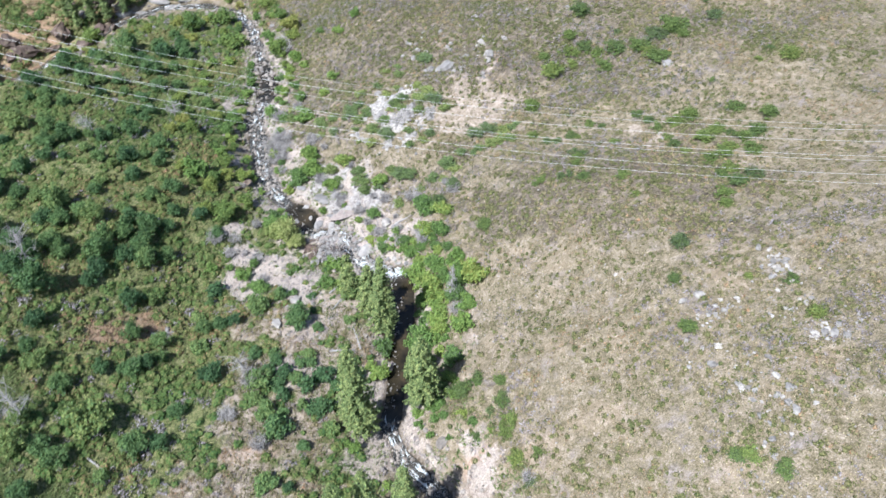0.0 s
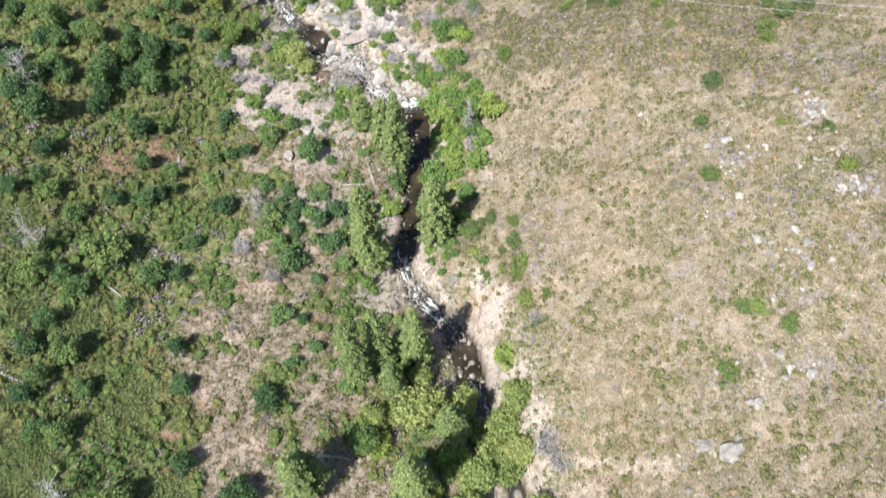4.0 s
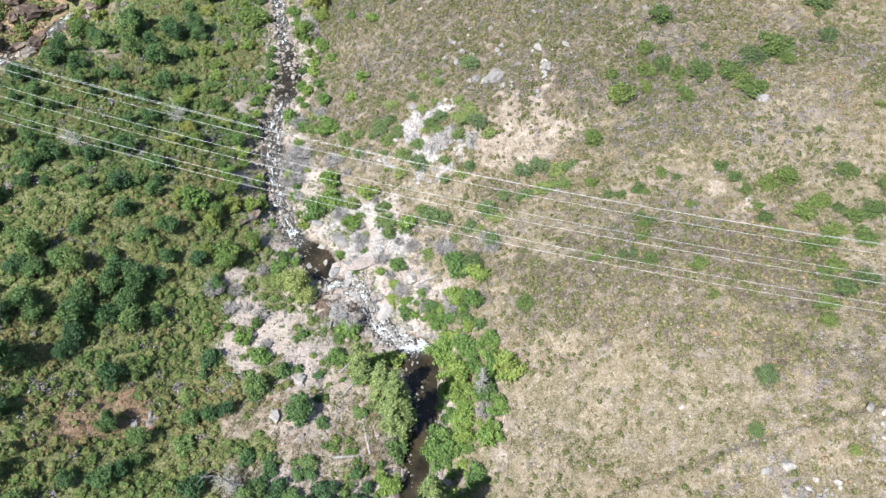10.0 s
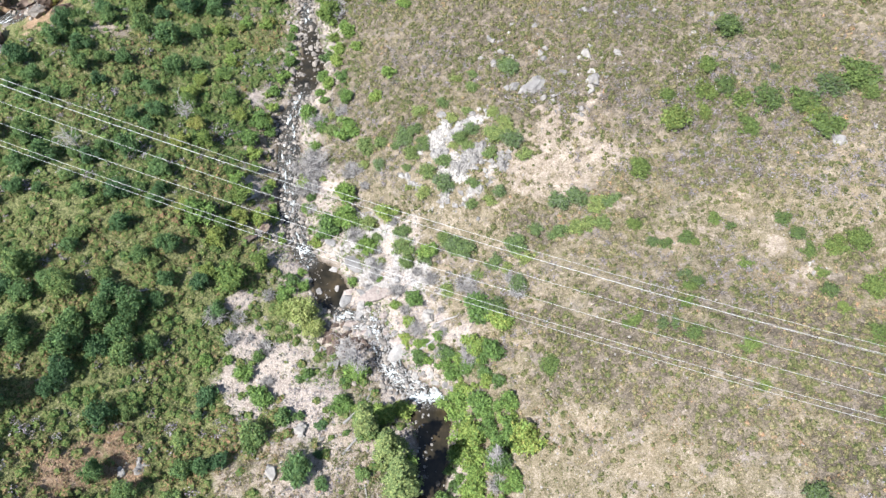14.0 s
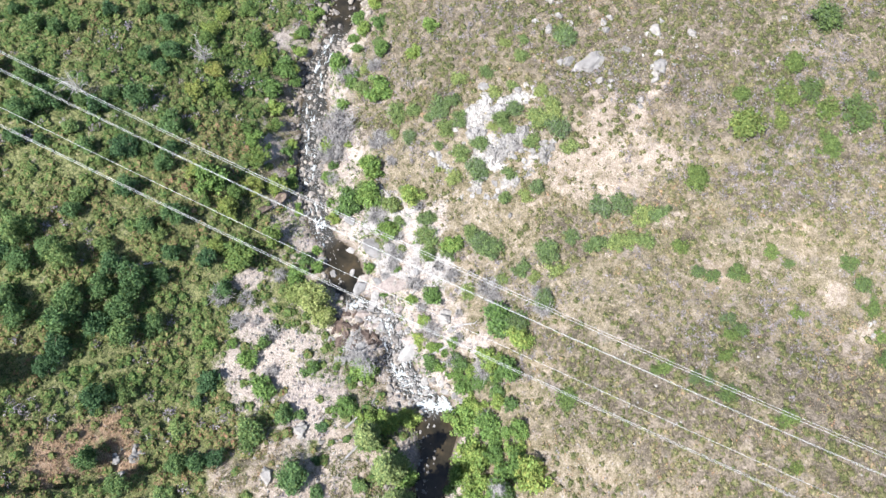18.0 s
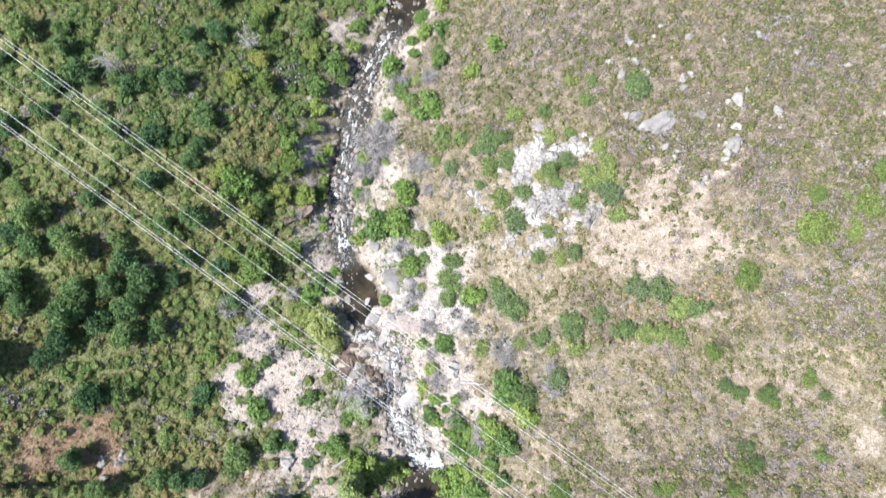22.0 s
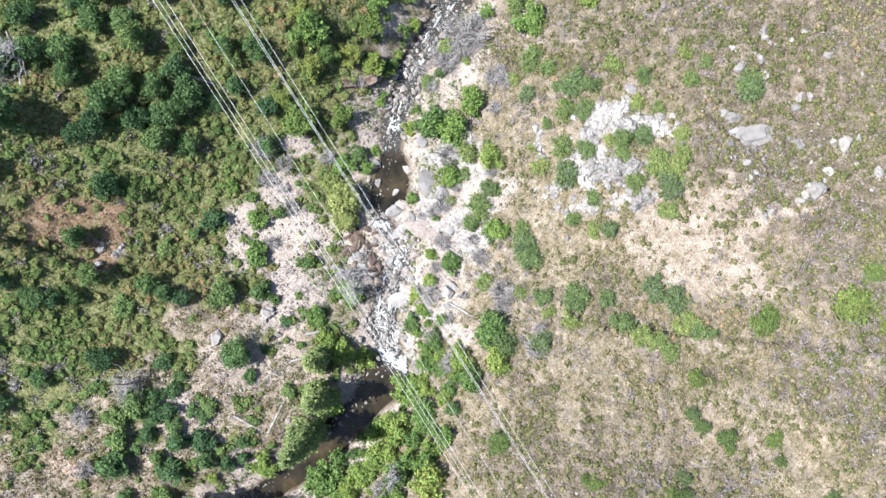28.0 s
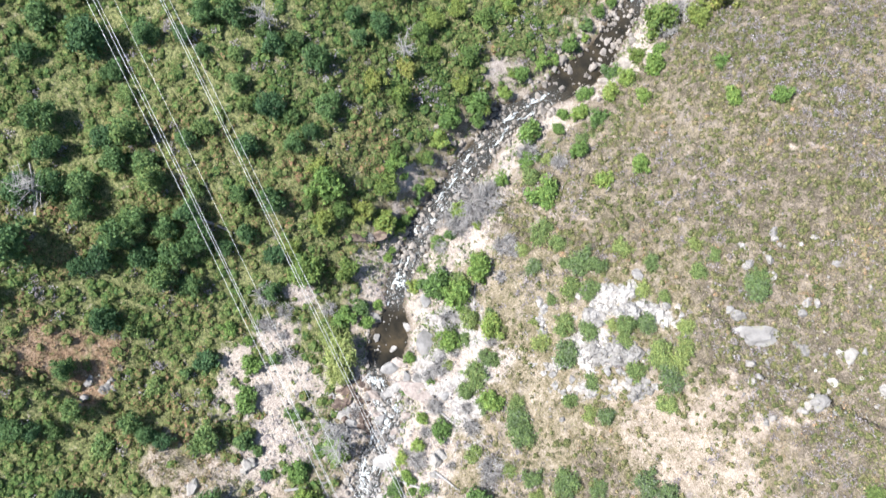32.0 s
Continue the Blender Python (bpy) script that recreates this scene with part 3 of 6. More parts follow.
# How fast the water runs, from the pools (0) to the rapids (1).
RUSH = ([0, 3, 3.4, 4.4, 4.8, 5.8, 6.1, 8.0, 8.4, 10.75, 10.9, 11.1, 13.6, 14.0, 14.3, 15.6, 15.9, 20.8, 21.2, 22.4, 22.8, 32],
        [0.5, 0.5, 0.8, 0.7, 0, 0.2, 0.85, 0.8, 0, 0, 0.9, 0.8, 0.95, 0.7, 0, 0, 0.85, 0.7, 0.05, 0.1, 0.8, 0.95])


def build_water():
    line, across = creek_line()
    n, m = len(line), 9
    s = np.linspace(-1, 1, m)
    w = 3.8
    x = line[:, 1, None] + across[:, 0, None] * s * w
    y = line[:, 2, None] + across[:, 1, None] * s * w
    z = line[:, 3, None] - 0.10 + 0 * s
    i = (np.arange(n - 1)[:, None] * m + np.arange(m - 1)[None, :]).ravel()
    rush = np.repeat(np.interp(line[:, 0], RUSH[0], RUSH[1]), m) * (1 - 0.3 * np.abs(np.tile(s, n)))
    me = mesh_of("creek", np.stack([x, y, z], -1), np.stack([i, i + 1, i + m + 1, i + m], 1), WATER, True, rush=rush)
    tagged(new("water", me), "shallow brown creek running through pools and rapids", "water", kind="structure")


build_water()


# ---- plant and stone shapes ----
def unit(rng, n, up=-1.0):
    v = rng.normal(size=(n, 3))
    v /= np.linalg.norm(v, axis=1)[:, None]
    v[:, 2] = np.where(v[:, 2] < up, -v[:, 2], v[:, 2])
    return v


def flakes(rng, pos, normal, size):
    """One leafy triangle at each place, facing about its normal."""
    n = len(pos)
    a = np.cross(normal, rng.normal(size=(n, 3)))
    a /= np.linalg.norm(a, axis=1)[:, None] + 1e-9
    b = np.cross(normal, a)
    s = np.asarray(size).reshape(-1, 1) * np.ones((n, 1))
    k = rng.uniform(0.7, 1.3, (n, 3, 1))
    p = [pos + s * k[:, i] * (math.cos(2.094 * i) * a + math.sin(2.094 * i) * b) for i in range(3)]
    return np.stack(p, 1)


def ball_mesh(level):
    bm = bmesh.new()
    bmesh.ops.create_icosphere(bm, subdivisions=level, radius=1)
    co = np.array([v.co[:] for v in bm.verts])
    tri = np.array([[v.index for v in f.verts] for f in bm.faces])
    bm.free()
    return co, tri


BALL_1, BALL_2, BALL_3 = ball_mesh(1), ball_mesh(2), ball_mesh(3)


def crown_mesh(name, mat, seed, lumps=20, leaves=1500, leaf=0.045, flat=0.8, ragged=0.45, low=0.12, loose=1.0):
    """A leafy crown about 1 wide that stands on z = 0: uneven lumps of foliage, each of a dim core and many leaf sprays."""
    rng = np.random.default_rng(seed)
    c = unit(rng, lumps, -0.1) * (rng.uniform(0.1, 0.4, (lumps, 1)))
    c[:, :2] *= rng.uniform(0.85, 1.15, 2)
    c[:, 2] = np.abs(c[:, 2]) * 1.05
    r = rng.uniform(0.08, 0.19, lumps) * np.clip(1.25 - np.hypot(c[:, 0], c[:, 1]), 0.6, 1.2)
    c[:, :2] *= loose * rng.uniform(0.8, 1.25, (lumps, 1))
    r = r / loose
    co, tri, n = [], [], 0
    for k in range(lumps):
        b = BALL_1[0] * r[k] * 0.72 * rng.uniform(0.7, 1.15, (len(BALL_1[0]), 1)) + c[k]
        co.append(b)
        tri.append(BALL_1[1] + n)
        n += len(b)
    w = rng.choice(lumps, leaves, p=r ** 2 / (r ** 2).sum())
    d = unit(rng, leaves, -0.4)
    pos = c[w] + d * (r[w] * rng.uniform(0.7, 1.0 + ragged, leaves))[:, None]
    nrm = 0.8 * d + 0.75 * rng.normal(size=d.shape) + (0, 0, 0.3)
    nrm /= np.linalg.norm(nrm, axis=1)[:, None]
    f = flakes(rng, pos, nrm, leaf * rng.uniform(0.5, 1.35, leaves))
    co.append(f.reshape(-1, 3))
    tri.append(np.arange(3 * leaves).reshape(-1, 3) + n)
    co = np.concatenate(co)
    co[:, 2] = (co[:, 2] + low + 0.08) * flat
    co *= 0.5 / np.percentile(np.hypot(co[:, 0], co[:, 1]), 97)
    return mesh_of(name, co, np.concatenate(tri), mat)


def stick(rng, a, b, ra, rb, sides=5, bend=0.0, parts=3):
    """A tapered, slightly bent limb from a to b."""
    a, b = np.array(a, float), np.array(b, float)
    ax = (b - a) / (np.linalg.norm(b - a) + 1e-9)
    u = np.cross(ax, (0.3, 0.9, 0.2))
    u /= np.linalg.norm(u)
    v = np.cross(ax, u)
    off = rng.normal(size=3) * bend * np.linalg.norm(b - a)
    co, tri = [], []
    for i in range(parts + 1):
        t = i / parts
        mid, r = a + (b - a) * t + off * 4 * t * (1 - t), ra + (rb - ra) * t
        ang = np.arange(sides) * 2 * math.pi / sides
        co.append(mid + r * (np.cos(ang)[:, None] * u + np.sin(ang)[:, None] * v))
    for i in range(parts):
        for j in range(sides):
            p, q = i * sides + j, i * sides + (j + 1) % sides
            tri += [(p, q, q + sides), (p, q + sides, p + sides)]
    base = parts * sides
    tri += [(base, base + j, base + j + 1) for j in range(1, sides - 1)]
    tri += [(0, j + 1, j) for j in range(1, sides - 1)]
    return np.concatenate(co), np.array(tri)


def joined(pieces):
    co, tri, n = [], [], 0
    for c, t in pieces:
        co.append(c)
        tri.append(np.asarray(t) + n)
        n += len(c)
    return np.concatenate(co), np.concatenate(tri)


def trunk_mesh(name, seed, height, width, limbs, mat=None):
    rng = np.random.default_rng(seed)
    pieces = [stick(rng, (0, 0, -0.12), (rng.normal() * 0.04, rng.normal() * 0.04, height), width, width * 0.45, 7, 0.04)]
    for k in range(limbs):
        ang, h = rng.uniform(0, 6.28), height * rng.uniform(0.3, 0.9)
        reach = rng.uniform(0.2, 0.34)
        pieces.append(stick(rng, (0, 0, h), (reach * math.cos(ang), reach * math.sin(ang), h + reach * rng.uniform(0.5, 1.1)), width * 0.45, width * 0.12, 5, 0.06))
    return mesh_of(name, *joined(pieces), mat or BARK)


def plant(name, crown, trunk, label, category, group):
    """A plant with its crown and stem, to be copied; it is made far below the ground and set in place by the copies."""
    root = new(name)
    for part_name, me in (("crown", crown), ("trunk", trunk)):
        if me is not None:
            p = new(part_name, me)
            p.parent = root
    return tagged(root, label, category, group)


def setting(x, y, size, rng, tall=1.0, sink=0.05, lean=3.0):
    """The pose of a plant or stone of that width on the ground."""
    m = pose(x, y, at(x, y) - sink * size, rng.uniform(-lean, lean), rng.uniform(-lean, lean), rng.uniform(0, 360))
    return m @ Matrix.Diagonal((size, size, size * tall, 1))


def place_all(kinds, spots, seed, tall=(0.85, 1.15), sink=0.03):
    """Copies of the kinds at the spots (x, y, width); the first of each kind is itself set in place."""
    rng = np.random.default_rng(seed)
    first = {}
    for x, y, w in spots:
        ob = kinds[int(rng.integers(len(kinds)))]
        m = setting(x, y, w, rng, rng.uniform(*tall), sink)
        if ob.name in first:
            copy_thing(ob, m)
        else:
            first[ob.name] = m
    for ob in kinds:
        if ob.name in first:
            ob.matrix_basis = first[ob.name]
        else:
            for o in (*ob.children, ob):
                bpy.data.objects.remove(o)


OAKS = [(-41.8, 58.2, 2.9), (-52.6, 57.0, 3.2), (-52.7, 48.9, 2.7), (-50.4, 51.2, 2.4), (-48.7, 49.4, 3.1), (-45.7, 46.9, 3.1), (-42.3, 50.3, 2.1), (-39.3, 51.3, 3.2), (-37.8, 52.6, 2.2), (-29.8, 51.6, 3.3), (-36.8, 53.9, 2.2), (-47.5, 41.8, 2.9), (-40.5, 42.3, 5.0), (-32.4, 45.5, 2.4), (-47.2, 38.2, 3.5), (-44.6, 38.5, 3.2), (-35.6, 40.0, 3.7), (-32.8, 41.1, 2.7), (-42.3, 37.1, 3.2), (-44.2, 32.9, 2.8), (-37.6, 36.0, 2.0), (-40.9, 29.2, 3.6), (-44.6, 29.4, 3.0), (-29.1, 27.0, 2.6), (-20.1, 26.1, 3.4), (-26.2, 18.3, 2.8), (-31.2, 14.5, 3.3), (-38.5, 20.4, 3.1), (-40.8, 20.4, 2.8), (-20.7, 15.8, 3.6), (-25.4, 9.9, 3.3), (-20.3, 9.5, 3.0)]
OAKS += [(-32.1, 9.9, 2.4), (-37.2, 8.1, 2.5), (-15.6, 8.6, 2.0), (-23.3, 9.9, 1.9), (-38.1, 25.3, 2.3), (-42.4, 26.1, 3.0), (-43.3, 24.0, 2.6), (-30.5, 31.3, 2.6), (-17.6, 36.6, 1.7), (-54.6, 63.2, 5.5), (-58.0, 79.5, 4.3), (-56.8, 76.3, 3.5), (-62.2, 81.5, 2.9), (-54.5, 78.5, 3.2), (-52.2, 78.0, 3.5), (-47.7, 79.0, 3.5), (-49.9, 88.5, 3.0), (-46.4, 84.7, 2.7), (-44.7, 84.2, 2.1), (-43.5, 87.1, 3.3), (-41.4, 90.0, 2.1), (-38.4, 98.5, 3.8), (-37.5, 94.8, 3.8), (-38.7, 92.8, 2.8), (-38.9, 90.3, 3.1), (-39.1, 83.6, 2.8), (-35.9, 85.3, 5.0), (-45.1, 78.1, 4.2), (-42.9, 79.5, 2.4), (-50.2, 74.2, 3.5), (-54.6, 70.2, 2.9), (-49.9, 71.6, 4.1)]
OAKS += [(-45.3, 74.6, 3.6), (-47.8, 76.0, 3.0), (-42.6, 82.5, 2.4), (-36.2, 80.6, 2.8), (-33.1, 89.0, 3.8), (-43.6, 64.3, 3.6), (-41.7, 65.6, 2.4), (-49.7, 66.0, 2.6), (-32.9, 60.0, 2.7), (-31.0, 60.8, 2.4), (-37.6, 56.5, 2.9), (-73.8, 79.0, 3.5), (-71.4, 75.4, 2.6), (-68.7, 81.8, 4.7), (-66.1, 87.0, 3.3), (-64.7, 93.4, 3.0), (-62.8, 96.1, 3.6), (-57.7, 97.6, 3.0), (-54.1, 100.4, 3.7), (-53.9, 106.4, 2.5), (-54.0, 109.5, 3.2), (-56.2, 107.4, 2.5), (-48.8, 104.9, 3.8), (-48.8, 98.6, 3.7), (-56.4, 91.9, 2.7), (-52.1, 93.2, 3.6), (-53.9, 91.0, 1.8), (-47.5, 92.9, 2.7), (-47.6, 95.1, 2.1), (-54.4, 85.8, 2.7), (-54.2, 83.5, 2.4), (-59.3, 76.5, 3.2)]
OAKS += [(-64.4, 73.0, 4.0), (-64.6, 78.8, 1.8), (-71.3, 81.0, 2.9), (-61.4, 71.2, 3.5), (-59.3, 66.4, 4.0), (-58.2, 69.3, 3.5), (-56.2, 71.7, 3.5), (-49.2, 68.3, 3.5), (-49.4, 81.0, 2.4), (-38.6, 85.5, 2.5), (-46.8, 71.7, 3.6), (-43.8, 72.0, 3.6), (-41.8, 73.8, 3.0), (-38.8, 104.8, 2.9), (-51.4, 115.7, 3.4), (-51.3, 119.1, 2.8), (-45.8, 116.7, 3.8), (-40.3, 114.4, 3.2), (-48.1, 109.1, 3.4), (-35.6, 139.4, 5.3), (-32.9, 143.0, 4.2), (-50.9, 113.2, 3.1), (-66.9, 114.7, 2.9), (-71.9, 110.7, 3.3), (-73.8, 107.9, 1.9), (-70.1, 106.6, 3.3), (-67.6, 106.9, 2.3), (-66.0, 108.3, 2.4), (-63.2, 112.4, 2.4), (-62.1, 118.4, 3.0), (-64.9, 117.5, 2.5), (-60.0, 114.6, 2.2)]
OAKS += [(-56.5, 113.9, 3.0), (-55.7, 120.2, 3.6), (-52.5, 122.2, 3.1), (-48.4, 121.0, 3.6), (-48.4, 113.4, 2.5), (-43.4, 113.8, 3.0), (-45.9, 106.5, 2.9), (-56.9, 99.9, 2.3), (-59.9, 97.7, 2.2), (-67.9, 99.9, 2.7), (-66.3, 98.1, 2.7), (-66.6, 94.1, 1.8), (-41.5, 102.2, 2.4), (-44.0, 93.5, 3.1), (-50.2, 94.4, 2.2), (-59.0, 93.6, 2.2), (-63.8, 90.3, 2.6), (-61.3, 90.8, 1.7), (-67.4, 137.2, 5.6), (-63.6, 127.6, 3.9), (-87.8, 150.1, 5.8), (-57.0, 139.7, 4.2), (-61.0, 138.1, 4.1), (-69.6, 128.3, 2.9), (-73.0, 119.3, 3.6), (-48.2, 146.3, 7.5), (-56.9, 147.3, 3.8), (-33.7, 146.7, 6.3), (-49.9, 129.1, 3.5), (-59.0, 126.6, 4.7), (-57.9, 152.4, 5.5), (-71.2, 157.9, 3.8)]
OAKS += [(-52.4, 157.5, 7.4), (-86.8, 160.3, 7.1), (-26.8, 65.3, 3.9), (-20.5, 62.5, 3.7), (-29.4, 61.8, 2.6)]
HILLS = [(-3.4, 124.3, 3.3), (-24.4, 102.3, 2.8), (-24.1, 98.7, 2.8), (-19.8, 97.2, 2.7), (-18.0, 99.0, 2.3), (-20.0, 94.4, 2.3), (-14.4, 96.6, 1.8), (-14.2, 93.8, 3.6), (-13.4, 91.9, 2.3), (-10.9, 92.6, 2.2), (-9.1, 95.8, 2.0), (-7.7, 94.7, 3.1), (-18.2, 95.4, 1.8), (0.6, 94.7, 3.5), (-1.6, 92.1, 2.6), (3.1, 97.0, 2.2), (5.8, 101.3, 3.5), (8.1, 102.3, 3.5), (2.4, 91.9, 3.5), (6.2, 96.3, 3.1), (8.2, 96.9, 2.6), (10.6, 101.3, 3.1), (12.5, 101.9, 3.1), (9.6, 97.5, 2.6), (11.2, 97.6, 2.6), (1.7, 88.3, 2.8), (15.9, 107.1, 2.7), (15.2, 97.8, 2.2), (-0.7, 85.0, 4.0), (0.9, 83.4, 2.6), (-5.9, 94.2, 3.6), (-7.4, 88.3, 2.2)]
HILLS += [(-3.7, 90.5, 1.8), (39.8, 95.5, 4.0), (40.5, 88.7, 4.4), (42.7, 90.9, 4.5), (47.0, 95.9, 4.1), (45.7, 87.5, 5.0), (48.0, 88.7, 5.1), (50.8, 92.6, 4.7), (43.2, 85.6, 3.3), (46.0, 84.2, 4.4), (6.3, 77.7, 3.1), (39.0, 74.1, 4.0), (38.3, 71.6, 2.2), (41.4, 79.7, 3.1), (43.9, 77.4, 3.6), (41.5, 75.9, 3.0), (7.3, 28.3, 4.0), (-22.8, 110.1, 3.3), (-20.5, 110.8, 2.3), (-17.4, 111.3, 3.9), (-15.8, 112.4, 2.6), (-18.3, 109.8, 1.6), (-15.6, 115.8, 2.6), (-12.4, 117.2, 2.2), (-15.7, 108.3, 2.9), (-14.2, 109.9, 2.5), (-20.0, 106.6, 2.3), (-16.0, 105.8, 1.6), (-12.8, 105.1, 2.8), (-10.7, 106.9, 2.5), (-12.8, 102.0, 2.5), (-10.0, 103.2, 3.4)]
HILLS += [(-15.1, 102.7, 1.3), (-7.8, 109.1, 2.5), (-8.8, 110.3, 2.5), (-7.7, 112.2, 2.5), (-9.7, 109.2, 1.7), (-6.2, 103.6, 2.2), (-3.5, 101.2, 2.2), (-2.3, 102.5, 2.2), (-4.4, 108.1, 2.7), (-4.1, 111.1, 3.3), (-2.6, 112.1, 3.0), (-1.8, 110.2, 3.6), (-3.2, 113.7, 2.4), (0.3, 108.4, 2.4), (-5.9, 100.4, 1.9), (-8.6, 115.8, 1.9), (-8.5, 120.7, 2.2), (-11.1, 122.6, 1.9), (-8.9, 123.4, 1.9), (-10.8, 114.5, 2.3), (-3.9, 125.0, 2.8), (-4.8, 115.2, 2.2), (17.2, 94.9, 1.9), (18.9, 94.6, 2.0), (21.3, 95.6, 2.4), (24.9, 99.3, 2.0), (20.6, 89.3, 2.0), (21.9, 88.4, 1.9), (20.8, 87.5, 1.7), (20.4, 84.8, 2.2), (15.0, 82.3, 2.4), (19.0, 82.0, 1.9)]
HILLS += [(17.6, 81.9, 1.6), (20.7, 80.9, 2.3), (26.3, 79.7, 2.5), (27.6, 91.7, 2.2), (32.5, 99.1, 2.3), (33.9, 96.7, 2.3), (34.8, 94.0, 2.6), (35.6, 91.0, 2.2), (35.6, 88.2, 2.2), (36.8, 86.0, 1.9), (26.8, 98.1, 1.5), (14.0, 82.1, 1.4), (22.3, 95.0, 1.4), (28.8, 33.4, 2.2), (29.9, 33.3, 2.4), (32.1, 31.1, 2.4), (27.0, 27.2, 3.0), (8.6, 39.3, 2.5), (10.7, 39.3, 1.8), (9.8, 36.1, 1.7), (7.4, 46.6, 2.8), (8.1, 44.2, 3.0), (7.6, 42.8, 2.4), (4.3, 51.0, 3.0), (2.5, 49.9, 2.9), (0.7, 50.3, 1.9), (7.2, 49.2, 2.0), (30.4, 64.5, 2.9), (28.6, 58.5, 1.9), (39.6, 53.6, 2.5), (39.8, 47.7, 2.3), (28.2, 49.7, 2.2)]
HILLS += [(21.0, 13.6, 2.1), (18.5, 9.4, 2.7), (19.8, 9.2, 2.4), (6.0, 45.8, 1.8), (4.0, 43.2, 1.7), (35.9, 55.6, 1.3), (27.6, 50.4, 1.5), (21.4, 26.8, 0.8), (-0.1, 91.2, 1.9), (26.6, 129.1, 3.6), (43.5, 135.6, 3.8), (49.8, 129.4, 4.3), (39.1, 118.9, 4.3), (42.4, 120.5, 4.8), (43.4, 117.6, 2.5), (29.0, 118.2, 3.6), (31.6, 117.2, 4.0), (23.8, 119.5, 3.4), (26.7, 120.9, 3.1), (35.5, 116.3, 3.5), (37.0, 114.5, 2.9), (38.3, 112.7, 3.7), (29.5, 113.3, 3.5), (20.2, 115.0, 3.9), (24.1, 116.3, 2.6), (18.8, 118.7, 2.1), (24.1, 123.5, 2.5), (49.8, 121.9, 3.0), (32.9, 123.5, 1.7), (58.3, 106.9, 3.5), (56.2, 109.9, 1.7), (45.0, 103.0, 1.7)]
HILLS += [(16.0, 108.3, 2.2), (53.3, 106.8, 1.5)]
RIPS = [(-20.2, 61.7, 3.7), (-13.7, 67.8, 3.7), (-17.5, 61.3, 2.1), (-13.5, 63.2, 2.3), (-22.8, 52.7, 2.6), (-22.0, 54.6, 2.3), (-20.7, 52.7, 2.8), (-21.3, 50.8, 2.8), (-23.9, 48.1, 2.9), (-18.8, 54.4, 2.1), (-17.5, 54.8, 2.3), (-18.9, 52.0, 2.8), (-17.5, 50.8, 3.1), (-15.7, 52.9, 3.5), (-22.1, 46.9, 3.6), (-20.2, 49.1, 2.4), (-20.1, 47.0, 1.9), (-17.6, 48.0, 2.2), (-13.6, 51.4, 2.9), (-12.0, 52.6, 2.4), (-12.5, 55.7, 1.9), (-11.2, 54.2, 1.9), (-4.1, 73.0, 4.1), (-1.2, 72.7, 3.6), (-2.2, 69.5, 4.1), (-2.8, 67.3, 2.7), (-0.9, 67.2, 4.1), (2.4, 69.4, 3.6), (-1.1, 63.4, 3.7), (4.4, 69.0, 4.0), (-3.0, 59.3, 4.7), (-3.6, 61.8, 2.8)]
RIPS += [(-28.7, 87.8, 2.3), (-26.8, 87.2, 1.9), (-38.2, 144.1, 6.7), (-49.8, 136.1, 2.8), (-46.3, 136.6, 2.4), (-40.4, 128.9, 4.6), (-32.2, 131.1, 3.8), (-28.7, 130.7, 3.3), (-32.3, 123.8, 4.4), (-40.4, 124.5, 3.7), (-28.4, 120.4, 3.5), (-22.2, 124.5, 6.4), (-23.4, 120.0, 2.8), (-26.5, 113.4, 4.1), (-18.6, 140.5, 4.6), (-26.3, 139.7, 2.7), (-21.9, 137.4, 3.4), (-24.1, 101.4, 3.4), (-41.6, 92.9, 4.3), (-48.7, 125.3, 3.8), (-31.1, 104.2, 2.6), (-25.2, 96.9, 3.7), (-22.9, 97.8, 3.7), (-19.3, 93.9, 3.0), (-11.0, 93.7, 2.9), (-17.5, 98.7, 3.0), (-3.2, 84.8, 4.4), (0.0, 83.7, 3.2), (-2.6, 80.3, 3.7), (2.0, 66.6, 3.4), (3.5, 64.4, 2.9), (2.6, 60.9, 3.3)]
RIPS += [(1.3, 55.8, 3.7), (-35.0, 63.6, 3.0), (-22.6, 56.1, 1.9), (-18.0, 56.1, 2.7), (-23.6, 51.0, 4.2), (-15.6, 48.2, 4.1), (-20.4, 44.6, 4.5), (-17.0, 42.4, 2.2), (-20.5, 36.6, 3.8), (-14.0, 45.5, 3.0), (-32.6, 56.5, 3.3), (-25.0, 55.6, 2.7), (6.5, 25.6, 4.1), (8.0, 23.2, 4.0), (14.8, 10.3, 4.5), (12.5, 9.8, 4.2), (10.4, 10.7, 4.3), (6.2, 33.0, 3.6), (4.6, 19.1, 4.0), (0.7, 21.0, 4.0), (2.1, 15.5, 3.5), (5.9, 14.1, 4.0), (0.1, 27.9, 4.6), (9.9, 15.6, 3.5), (5.5, 22.8, 4.1), (1.9, 25.3, 4.1), (3.4, 12.3, 3.9), (7.9, 11.8, 3.5), (-16.0, 33.2, 2.3), (-18.1, 30.8, 2.3), (-11.9, 28.7, 2.9), (-3.4, 27.4, 5.0)]
